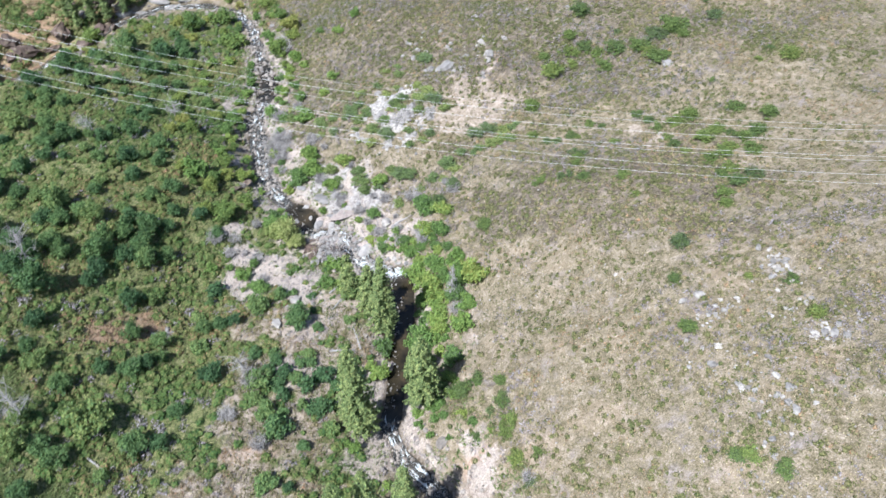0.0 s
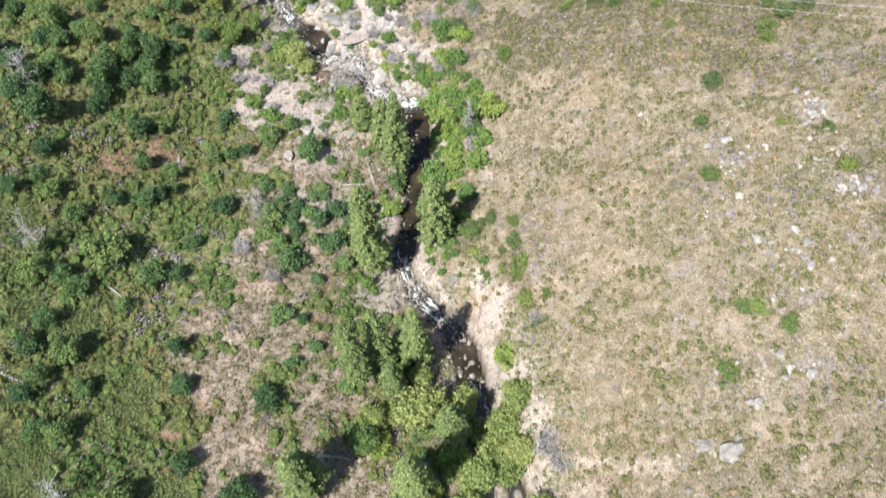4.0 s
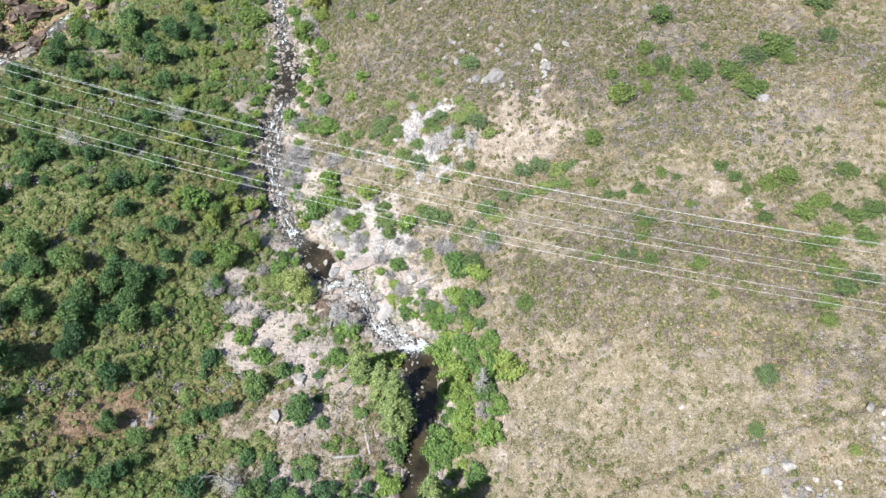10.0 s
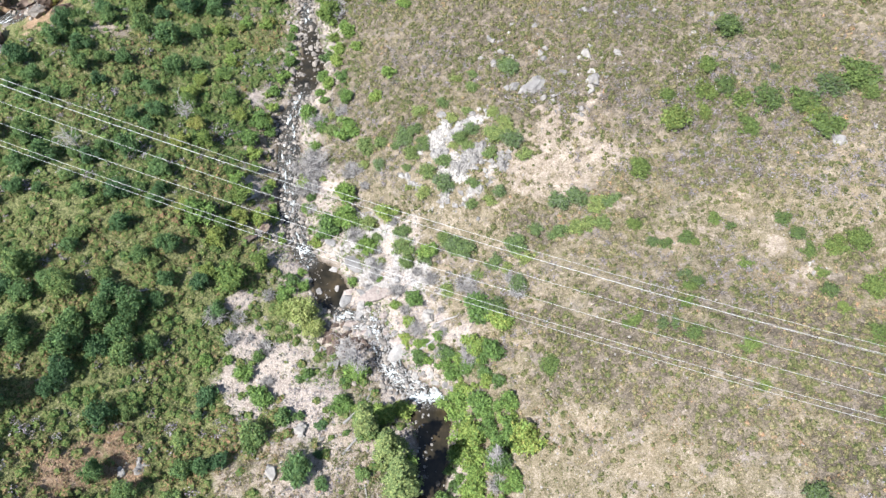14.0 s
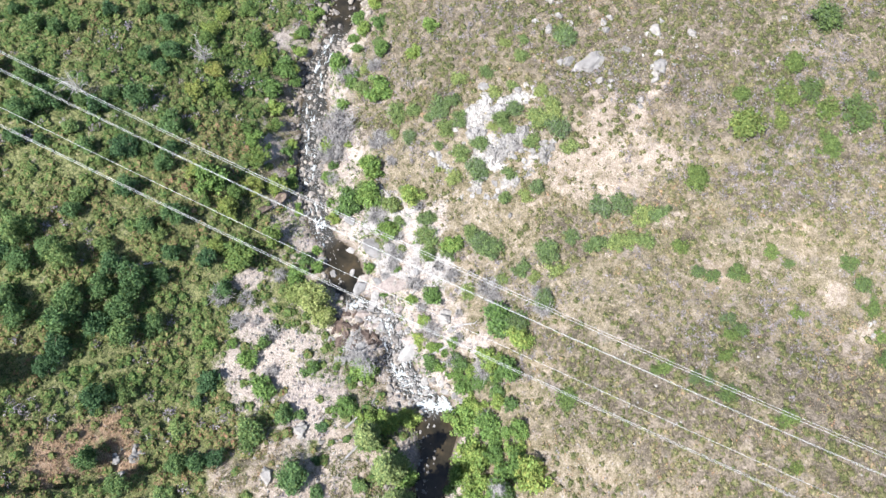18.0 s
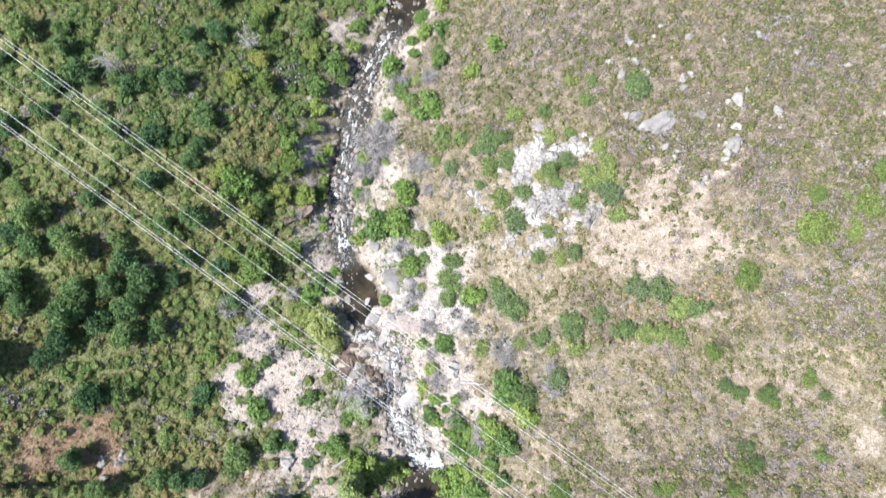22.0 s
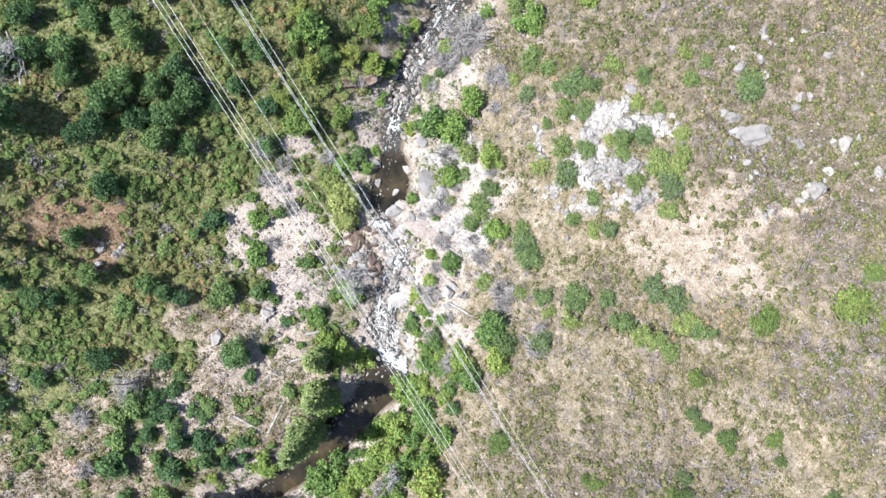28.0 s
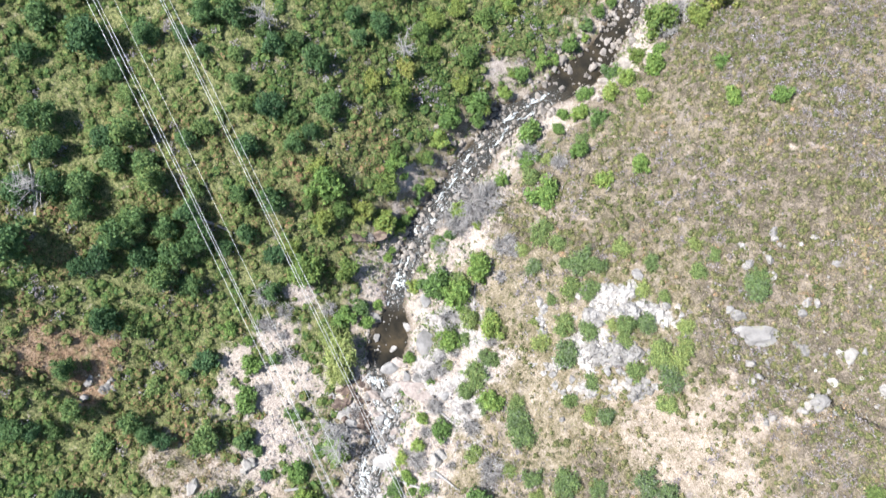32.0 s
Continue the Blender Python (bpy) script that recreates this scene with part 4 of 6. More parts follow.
RIPS += [(-1.6, 24.8, 4.5), (-8.4, 23.3, 3.5), (-6.9, 21.2, 3.5), (-1.7, 17.3, 4.4), (-3.7, 15.4, 3.9), (-8.4, 13.9, 3.4), (-0.8, 14.4, 3.9), (-2.6, 9.6, 3.4), (-34.4, 69.9, 3.6), (-34.4, 67.3, 2.0), (-27.7, 71.1, 3.3), (-30.9, 73.6, 2.6), (-23.1, 74.3, 2.3), (-29.6, 76.1, 1.8), (-33.4, 74.8, 1.5), (-17.7, 71.0, 2.6), (-19.5, 68.1, 1.9), (-24.1, 68.5, 3.1), (-17.1, 75.8, 3.2), (-35.7, 74.0, 2.0), (-22.3, 68.9, 1.6), (-14.9, 70.1, 2.5), (-18.8, 64.6, 1.5), (-12.8, 70.9, 3.6), (-10.2, 72.0, 2.6), (-9.0, 65.3, 3.4), (-8.4, 59.8, 3.7), (-8.9, 55.2, 3.3), (-0.3, 80.0, 3.1), (2.1, 73.2, 2.5)]
ROCKS = [(7.5, 126.4, 2.1), (-5.9, 125.5, 1.2), (-7.1, 129.7, 1.2), (-6.5, 129.3, 1.0), (-5.1, 127.4, 1.7), (-3.4, 126.6, 1.0), (0.9, 127.2, 1.2), (1.4, 128.0, 1.2), (-0.5, 132.4, 1.0), (-3.4, 120.3, 1.2), (-2.4, 120.6, 1.6), (2.2, 118.0, 1.8), (3.2, 119.6, 0.9), (3.3, 117.3, 0.9), (8.4, 119.2, 1.4), (8.5, 120.2, 1.6), (9.3, 120.7, 0.9), (7.5, 115.9, 1.4), (-4.7, 98.6, 0.7), (11.9, 126.6, 1.4), (-12.4, 115.2, 1.4), (8.1, 127.8, 1.0), (-5.9, 125.0, 1.0), (1.4, 126.0, 1.2), (8.8, 120.2, 2.3), (8.5, 118.5, 1.3), (7.6, 115.1, 1.0), (6.8, 134.9, 1.1), (13.2, 132.9, 1.4), (16.8, 134.3, 1.0), (24.7, 133.3, 1.1), (22.4, 130.3, 0.8)]
ROCKS += [(3.3, 116.7, 1.0), (39.2, 110.4, 2.2), (43.6, 112.3, 0.8), (-4.0, 132.7, 1.0), (3.4, 133.2, 1.0), (11.3, 133.9, 0.9), (60.3, 132.2, 1.2), (31.9, 50.9, 1.2), (30.6, 51.4, 0.9), (28.4, 53.9, 1.2), (31.2, 50.1, 0.7), (30.2, 54.3, 1.4), (27.4, 48.1, 0.7), (28.6, 46.4, 0.7), (30.8, 41.2, 0.9), (31.4, 40.3, 0.9), (34.0, 43.5, 0.9), (34.5, 39.2, 1.3), (34.3, 36.3, 1.3), (31.5, 36.9, 0.8), (33.0, 35.8, 0.6), (31.8, 34.2, 0.8), (38.9, 57.1, 1.2), (40.2, 57.0, 1.1), (38.9, 55.5, 1.2), (37.9, 54.6, 1.0), (39.7, 45.1, 1.1), (41.1, 45.6, 0.9), (40.3, 44.4, 1.4), (41.2, 44.0, 1.1), (39.6, 49.6, 0.9), (39.7, 53.3, 0.9)]
ROCKS += [(38.1, 59.7, 1.0), (28.0, 24.2, 1.0), (26.0, 19.7, 2.4), (24.1, 20.7, 1.6), (25.0, 20.8, 0.6), (30.6, 27.3, 0.8), (32.7, 26.0, 1.4), (30.8, 28.4, 1.2), (33.4, 27.1, 0.8), (22.5, 16.7, 0.8), (20.2, 17.5, 0.6), (30.3, 25.7, 0.6), (22.4, 18.9, 0.6), (21.2, 23.5, 0.7), (25.9, 27.6, 0.7), (-39.5, 58.8, 1.2), (-38.4, 60.4, 0.7), (-9.5, 84.7, 1.9), (-23.2, 61.5, 2.0), (-21.6, 67.3, 1.9), (-39.8, 153.1, 1.8), (-9.3, 84.4, 2.0), (-8.2, 83.2, 1.1), (-21.8, 67.6, 1.3), (-21.4, 66.5, 1.0), (-18.9, 66.6, 0.9), (15.8, 144.1, 1.0), (4.4, 146.5, 0.9), (14.0, 141.6, 0.9), (10.7, 138.1, 0.9), (17.8, 141.4, 0.8), (8.8, 137.9, 0.8)]
ROCKS += [(19.4, 137.5, 0.8), (12.2, 143.4, 1.0), (14.1, 128.8, 0.7), (7.9, 143.2, 0.8), (35.0, 115.2, 1.2), (36.3, 113.9, 1.3)]
SHRUBS_MORE = [(-15.1, 96.1, 2.1), (-26.1, 95.4, 2.3), (-19.0, 99.6, 1.2), (-22.6, 107.1, 1.9), (-29.3, 121.8, 2.0), (-29.7, 116.7, 1.7), (-32.1, 120.4, 1.7), (-33.2, 122.1, 1.7), (-33.6, 126.2, 3.2), (-40.7, 121.3, 2.1), (-40.6, 114.2, 3.4), (-39.2, 113.2, 2.2), (-40.9, 109.9, 2.9), (-39.7, 107.5, 2.5), (-34.8, 99.5, 1.4), (-35.3, 100.8, 1.1), (-36.1, 103.2, 1.8), (-29.3, 101.4, 1.5), (-28.1, 96.4, 1.5), (-27.0, 94.2, 1.8), (-29.2, 113.8, 2.5), (-20.5, 88.8, 1.5), (-17.0, 92.0, 1.4), (-16.8, 89.2, 1.0), (-17.6, 85.9, 1.0), (-14.0, 85.8, 1.6), (-11.7, 86.8, 2.7), (-11.8, 83.7, 1.7), (-9.9, 80.5, 1.6), (-29.0, 85.4, 2.8), (-27.8, 89.5, 1.4), (-32.2, 94.7, 1.1)]
SHRUBS_MORE += [(-31.8, 93.7, 1.4), (0.2, 71.5, 2.0), (-4.8, 78.0, 0.9), (-6.3, 78.8, 0.9), (-1.7, 78.3, 1.3), (-3.9, 75.4, 2.0), (37.5, 94.9, 3.0), (27.2, 75.3, 1.6), (44.6, 89.7, 2.2), (39.3, 82.6, 3.2), (41.6, 83.9, 2.9), (39.8, 78.5, 2.1), (0.2, 70.1, 2.2), (-0.9, 65.2, 2.7), (-0.5, 61.3, 2.6), (-3.6, 65.5, 1.6), (-2.2, 64.5, 1.3)]
FAR_OAKS = [(-42.4, 162.9, 5.6), (-50.2, 166.4, 3.4), (-53.6, 169.3, 2.9), (-45.3, 162.2, 1.9), (-76.1, 158.8, 2.3), (-77.1, 163.6, 3.0), (-60.4, 146.7, 2.7), (-85.3, 154.6, 4.5), (-91.0, 157.2, 3.7), (-98.5, 150.3, 4.3), (-73.3, 123.0, 3.6), (-48.3, 155.4, 3.0), (-33.8, 134.5, 2.8), (-41.6, 135.0, 2.4), (-45.8, 137.8, 1.7), (-49.9, 134.5, 1.7), (-91.1, 154.0, 4.4), (-67.0, 132.9, 4.0), (-63.0, 133.2, 2.9), (-59.5, 136.0, 4.1), (-55.4, 137.4, 3.4), (-53.3, 144.7, 3.1), (-55.9, 158.1, 3.3), (-61.4, 158.8, 3.1), (-37.6, 154.6, 3.7), (-49.8, 149.5, 3.2), (-47.8, 125.4, 2.1)]
BROADS = [(-3.1, 26.4, 5.4), (1.3, 27.6, 4.2), (7.4, 28.1, 3.7), (6.1, 25.5, 4.2), (5.3, 22.3, 4.6), (8.0, 22.5, 3.7), (6.6, 20.5, 3.7), (3.0, 19.6, 4.5), (2.2, 15.7, 4.0), (5.7, 14.5, 3.2), (10.1, 15.8, 3.6), (9.9, 11.0, 4.3), (12.2, 11.5, 4.2), (14.3, 10.9, 4.2), (14.2, 13.1, 3.0), (3.4, 24.2, 2.5), (-8.2, 24.8, 3.7), (-3.4, 30.5, 3.0), (-6.4, 25.8, 2.5), (-25.8, 82.7, 4.2), (-27.8, 82.6, 2.7), (-23.7, 81.1, 3.2)]
DARKS = [(-9.2, 22.6, 4.0), (-7.6, 22.0, 3.2), (-3.7, 15.2, 4.3), (-5.6, 14.4, 3.1), (-1.8, 16.7, 2.8), (-2.9, 13.5, 3.1)]
RAPID_ROCKS_A = [(-12.1,79.5,3.0), (-16.8,81.8,1.6), (-17.6,82.4,1.4), (-19.7,82.0,1.4), (-19.6,80.8,1.2), (-20.0,79.1,1.8), (-20.0,78.2,2.1), (-22.4,78.8,1.1), (-19.9,80.1,1.0), (-14.5,80.6,1.2), (-13.8,80.8,1.1), (-15.7,80.5,0.8), (-18.5,83.5,1.5), (-20.1,83.0,1.4), (-20.1,84.0,1.1), (-18.5,84.8,2.1), (-17.5,85.2,1.2), (-13.4,82.4,0.9), (-14.2,81.8,0.9), (-9.3,85.0,2.3), (-8.0,83.4,1.1), (-9.7,76.7,1.2), (-8.8,77.1,1.1), (-7.7,76.8,1.2), (-8.2,75.8,1.1), (-9.2,75.4,0.9), (-10.6,75.5,0.8), (-7.0,76.0,1.1), (-5.6,75.9,1.2), (-4.8,75.4,0.9), (-8.2,74.8,0.7), (-7.1,75.1,0.9)]
RAPID_ROCKS_B = [(-10.5,74.3,0.9), (-10.2,73.2,0.8), (-8.5,73.8,0.7), (-7.2,71.9,0.4), (-26.8,88.2,1.4), (-23.5,90.7,1.5), (-24.8,87.1,1.4), (-22.5,87.9,1.0), (-20.6,86.2,2.4), (-18.8,87.2,1.6), (-17.7,88.1,1.4), (-18.7,85.5,2.1), (-24.7,94.3,2.1), (-33.2,97.2,1.3), (-31.0,94.2,1.1), (-35.7,97.2,0.9), (-20.5,91.5,2.7), (-18.3,91.9,2.0), (-14.4,89.5,1.6), (-18.6,77.1,2.3), (-18.3,78.8,1.8), (-20.2,76.3,2.1), (-21.5,80.9,1.2)]
RAPID_ROCKS = RAPID_ROCKS_A + RAPID_ROCKS_B
FOAMS_A = [(-9.6,73.8,1.6), (-8.4,74.0,1.6), (-7.2,74.4,1.7), (-6.3,74.7,1.3), (-9.1,73.8,1.4), (-12.4,76.2,1.6), (-11.8,75.9,1.1), (-13.6,78.3,0.8), (-16.2,83.6,1.6), (-16.0,82.5,1.4), (-15.4,81.2,1.0), (-21.2,83.7,1.1), (-20.7,84.0,1.0), (-28.8,93.4,1.1), (-28.3,92.9,1.1), (-27.4,90.4,0.7), (-12.6,76.9,0.9), (-16.6,84.6,1.2), (-17.2,83.2,1.1), (-32.3,98.8,1.0), (-32.3,101.0,1.2), (-5.5,74.3,0.9), (-8.1,74.2,1.1)]
FOAMS = FOAMS_A
BARES_MORE_A = [(-32.0, 115.3, 3.0), (-29.9, 107.4, 4.0), (-29.7, 105.4, 3.2), (-29.7, 102.9, 2.7), (-24.5, 106.6, 1.9), (-23.1, 106.2, 1.8), (-31.0, 109.1, 2.4), (-3.7, 80.3, 2.0), (-3.6, 78.6, 1.6), (-24.4, 105.5, 2.5), (-29.9, 103.6, 2.2), (-17.8, 93.5, 1.5), (-18.1, 88.1, 1.0), (-29.3, 96.4, 1.4), (-19.1, 92.9, 1.6), (-35.8, 96.9, 1.0), (-5.1, 88.9, 3.1), (-3.0, 85.5, 2.0), (-3.0, 79.3, 2.8), (-1.5, 74.0, 1.9)]
BARES_MORE = BARES_MORE_A
CLIFF_A = [(-22.3,81.1,1.5), (-21.0,81.0,1.8), (-19.8,81.0,1.5), (-20.9,79.9,1.7), (-19.4,81.7,1.2), (-18.4,80.7,1.5), (-22.3,79.9,1.2), (-19.3,79.7,1.6), (-17.2,80.6,1.4), (-20.4,82.6,1.1), (-21.5,82.4,1.4), (-20.8,78.8,1.2), (-16.3,79.9,1.1), (-17.3,79.7,1.2), (-22.3,78.6,1.0), (-19.2,78.5,1.1)]
CLIFF = CLIFF_A


def fill_spots(n, box, apart, keep, widths, seed, taken=()):
    """Further places, at random where keep(x, y) allows, a given way apart."""
    rng = np.random.default_rng(seed)
    out, held = [], [(x, y, w) for x, y, w in taken]
    x, y = rng.uniform(box[0], box[1], n * 8), rng.uniform(box[2], box[3], n * 8)
    ok = rng.uniform(size=len(x)) < keep(x, y)
    for px, py in zip(x[ok], y[ok]):
        w = float(rng.uniform(*widths))
        if all((px - q[0]) ** 2 + (py - q[1]) ** 2 > (apart * (w + q[2])) ** 2 for q in held):
            held.append((px, py, w))
            out.append((float(px), float(py), w))
        if len(out) >= n:
            break
    return out


# ---- trees and shrubs ----
def left_slope(x, y):
    sand, red, _, _, d = covers(x, y)
    return np.clip((-d - 7) / 5, 0, 1) * (1 - sand) * (1 - red) * np.clip(0.75 + 0.9 * rough(x, y, 14, 21), 0.05, 1)


OAK_SPOTS = OAKS + FAR_OAKS
OAK_MORE = fill_spots(60, (-112, -52, 30, 178), 0.45, lambda x, y: left_slope(x, y) * ((y > 125) | (x < -64)), (2.0, 4.6), 5, OAK_SPOTS)
oaks = [plant("oak_tree", crown_mesh("crown", OAK_LEAF, 40 + k, 28, 2400, 0.035, 1.0, 0.55, 0.12, 1.12), trunk_mesh("trunk", 60 + k, 0.4, 0.045, 4),
              "dark green live oak with a dense rounded crown on the slope", "tree", "oaks on the slope") for k in range(6)]
def on_bank(p):
    return p[1] > 84 and abs(float(creek_near([p[0]], [p[1]])[0][0])) < 15


ALL_OAKS = [(x, y, 0.95 * w) for x, y, w in OAK_SPOTS + OAK_MORE]
place_all(oaks, [p for p in ALL_OAKS if not on_bank(p)], 8, (0.95, 1.5))
bank_oaks = [plant("bank_oak", crown_mesh("crown", BANK_LEAF, 240 + k, 26, 2200, 0.036, 0.95, 0.55, 0.1, 1.15), trunk_mesh("trunk", 250 + k, 0.36, 0.04, 4),
                   "yellow-green tree with a loose crown on the creek bank", "tree", "oaks on the slope") for k in range(5)]
place_all(bank_oaks, [(x, y, 0.9 * w) for x, y, w in ALL_OAKS if on_bank((x, y, w))], 18, (0.8, 1.2))

hills = [plant("hill_shrub", crown_mesh("crown", HILL_LEAF, 80 + k, 28, 1900, 0.038, 0.72, 0.9, 0.04, 1.25), trunk_mesh("trunk", 90 + k, 0.2, 0.03, 5),
               "rounded mid-green chaparral shrub on the dry hillside", "shrub", "hillside shrubs") for k in range(6)]
UPLAND = [p for p in SHRUBS_MORE if creek_near([p[0]], [p[1]])[0][0] > 7]
HILL_SPOTS = [(x, y, min(w, 4.6 if y > 105 else 3.3)) for x, y, w in HILLS + UPLAND]
place_all(hills, [p for p in HILL_SPOTS if p[0] < 13 and p[1] > 85], 9, (0.8, 1.15))
slopes = [plant("slope_shrub", crown_mesh("crown", SLOPE_LEAF, 860 + k, 30, 1900, 0.036, 0.7, 1.0, 0.02, 1.35), trunk_mesh("trunk", 870 + k, 0.2, 0.03, 5),
                "dull green ragged shrub low on the dry hillside", "shrub", "hillside shrubs") for k in range(6)]
place_all(slopes, [(x, y, (1.2 if y > 103 else 1.0) * w) for x, y, w in HILL_SPOTS if not (x < 13 and y > 85)], 19, (0.7, 1.1))

rips = [plant("creek_shrub", crown_mesh("crown", RIPARIAN_LEAF, 120 + k, 24, 2000, 0.042, 0.9, 0.7, 0.06, 1.25), trunk_mesh("trunk", 130 + k, 0.3, 0.03, 5),
              "bright green leafy shrub beside the creek", "shrub", "shrubs along the creek") for k in range(6)]


def creek_side(x, y):
    sand, _, _, _, d = covers(x, y)
    a = np.abs(d)
    return np.clip((a - 2.8) / 1.0, 0, 1) * np.clip((9 - a) / 3, 0, 1) * np.clip(0.35 + 0.9 * rough(x, y, 8, 31), 0, 1) * np.where(y < 60, 1.0, 0.6)


BAR_SPOTS = [p for p in RIPS if p[0] < -11 and p[1] < 70]
CROWDED = BROADS + DARKS


def free(p):
    return all((p[0] - q[0]) ** 2 + (p[1] - q[1]) ** 2 > (0.4 * q[2] + 0.15 * p[2]) ** 2 for q in CROWDED)


RIP_SPOTS = [(x, y, min(w, 2.4) if y > 115 else w) for x, y, w in RIPS + SHRUBS_MORE]
RIP_SPOTS = [p for p in RIP_SPOTS if p not in BAR_SPOTS and p not in UPLAND and free(p)]
bars = [plant("bar_shrub", crown_mesh("crown", OAK_LEAF, 160 + k, 18, 1500, 0.046, 0.85, 0.4, 0.06), trunk_mesh("trunk", 170 + k, 0.3, 0.03, 5),
              "small rounded dark green shrub on the gravel bar", "shrub", "shrubs on the bar") for k in range(4)]
place_all(bars, [(x, y, 0.85 * w) for x, y, w in BAR_SPOTS], 11, (0.85, 1.25))


def pool_side(x, y):
    d = creek_near(x, y)[0]
    return np.clip((d - 2.6) / 0.6, 0, 1) * np.clip((9.5 - d) / 2.5, 0, 1) * np.clip((y - 42) / 6, 0, 1) * np.clip((84 - y) / 5, 0, 1) * 0.9


POOL_MORE = fill_spots(75, (-12, 8, 40, 86), 0.25, pool_side, (0.8, 2.5), 16, RIP_SPOTS + CROWDED)
RIP_MORE = fill_spots(90, (-62, 20, 2, 168), 0.45, lambda x, y: creek_side(x, y) * (1 - patches(x, y, SAND)) * (1 - 0.8 * patches(x, y, DRY_LEFT)), (0.8, 2.0), 15, RIPS + POOL_MORE + CROWDED)
broads = [plant("creek_tree", crown_mesh("crown", BROAD_LEAF, 180 + k, 40, 4200, 0.030, 1.0, 0.45, 0.1), trunk_mesh("trunk", 186 + k, 0.42, 0.03, 7),
                "olive yellow-green broadleaf tree crowding the creek", "tree", "broadleaf trees by the creek") for k in range(5)]
place_all(broads, BROADS, 28, (0.95, 1.3))
darks = [plant("bank_tree", crown_mesh("crown", RIPARIAN_LEAF, 190 + k, 34, 3600, 0.031, 1.0, 0.45, 0.1), trunk_mesh("trunk", 196 + k, 0.42, 0.03, 7),
               "deep green leafy tree on the creek bank", "tree", "broadleaf trees by the creek") for k in range(3)]
place_all(darks, DARKS, 29, (0.9, 1.2))


def upper_banks(x, y):
    a = np.abs(creek_near(x, y)[0])
    return np.clip((a - 2.0) / 0.6, 0, 1) * np.clip((7.5 - a) / 2.5, 0, 1) * np.clip(0.6 + 0.8 * rough(x, y, 9, 33), 0, 1)


UPPER = fill_spots(75, (-52, -24, 94, 160), 0.30, upper_banks, (1.1, 3.4), 17, RIPS + RIP_MORE + SHRUBS_MORE + OAKS + FAR_OAKS)
place_all(rips, RIP_SPOTS + UPPER + POOL_MORE + RIP_MORE, 10, (0.85, 1.3))


def pine_mesh(seed, height, width):
    """Whorls of drooping branches with many needle sprays, narrowing to the tip."""
    rng = np.random.default_rng(seed)
    branches = int(height * 17)
    t = np.sort(rng.uniform(0, 1, branches)) ** 1.1
    t = 0.75 * t + 0.25 * np.round(t * height * 1.1) / (height * 1.1)
    reach = (width / 2 * np.clip(1 - t, 0, 1) ** 0.6 * np.clip(0.6 + 3.5 * t, 0, 1) + 0.15) * rng.uniform(0.6, 1.12, branches)
    ang = rng.uniform(0, 6.28, branches)
    each = np.clip((reach * 22).astype(int), 8, 60)
    b = np.repeat(np.arange(branches), each)
    n = len(b)
    s = rng.uniform(0.15, 1.0, n) ** 0.6
    out = np.stack([np.cos(ang), np.sin(ang), 0 * ang], 1)[b]
    pos = out * (reach[b] * s)[:, None]
    pos[:, 2] = height * (0.13 + 0.87 * t[b]) - 0.3 * reach[b] * s
    pos += rng.normal(size=(n, 3)) * (0.16, 0.16, 0.09)
    nrm = out * 0.55 + (0, 0, 0.9) + rng.normal(size=(n, 3)) * 0.45
    nrm /= np.linalg.norm(nrm, axis=1)[:, None]
    f = flakes(rng, pos, nrm, rng.uniform(0.09, 0.19, n))
    core, ct = BALL_2
    core = core * (width * 0.17, width * 0.17, height * 0.42) * rng.uniform(0.7, 1.1, (len(core), 1))
    core[:, :2] *= np.clip(1.15 - core[:, 2:] / (height * 0.42) * 0.8, 0.2, 2)
    core[:, 2] += height * 0.5
    return joined([(core, ct), (f.reshape(-1, 3), np.arange(n * 3).reshape(-1, 3))])


PINES = [(-8.5, 62.1, 16.5, 4.4), (-10.0, 46.0, 19.5, 5.2), (-2.7, 49.9, 14.5, 5.4), (-13.8, 68.4, 8.5, 3.0), (-8.0, 32.5, 14.0, 3.8), (-4.3, 32.8, 14.5, 4.0),
         (-6.4, 29.0, 9.5, 3.2), (-3.4, 17.6, 17.0, 5.0), (-14.4, 17.6, 12.0, 5.2), (-11.0, 10.7, 8.5, 3.2), (-9.0, 9.9, 8.0, 3.0), (-10.5, 30.1, 15.0, 3.8),
         (0.4, 24.0, 11.0, 4.4), (-3.5, 53.5, 9.0, 3.4), (-10.5, 66.0, 10.0, 4.0)]
FAR_PINES = [(-91, 165, 11, 2.4), (-87.5, 165.8, 14, 2.6), (-84, 166.5, 14, 2.6), (-94.5, 168, 9, 2.4), (-88, 170, 13, 2.8), (-80, 168.5, 12, 2.6), (-91, 174, 11, 3.0), (-84.5, 174, 13, 3.2), (-77.5, 176.5, 11, 3.2),
             (-73, 179, 10, 3.4), (-67, 178, 9, 3.4), (-80, 182, 11, 3.4), (-87, 181, 11, 3.4), (-62, 179, 9, 3.4), (-57, 180, 8, 3.4), (-96, 179, 9, 3.2)]
for k, (px, py, ph, pw) in enumerate(PINES + FAR_PINES):
    rng = np.random.default_rng(300 + k)
    tree = tagged(new("conifer"), "tall green conifer with drooping branches beside the creek" if k < len(PINES) else "dark green conifer at the head of the gorge", "tree", "conifers along the creek")
    p = new("crown", mesh_of("crown", *pine_mesh(300 + k, ph, pw), PINE_LEAF))
    p.parent = tree
    p = new("trunk", mesh_of("trunk", *stick(rng, (0, 0, -0.4), (0, 0, ph * 0.9), 0.028 * ph * 0.5 + 0.08, 0.03, 8, 0.01, 5), BARK))
    p.parent = tree
    tree.matrix_basis = pose(px, py, at(px, py), rng.uniform(-2, 2), rng.uniform(-2, 2), rng.uniform(0, 360))


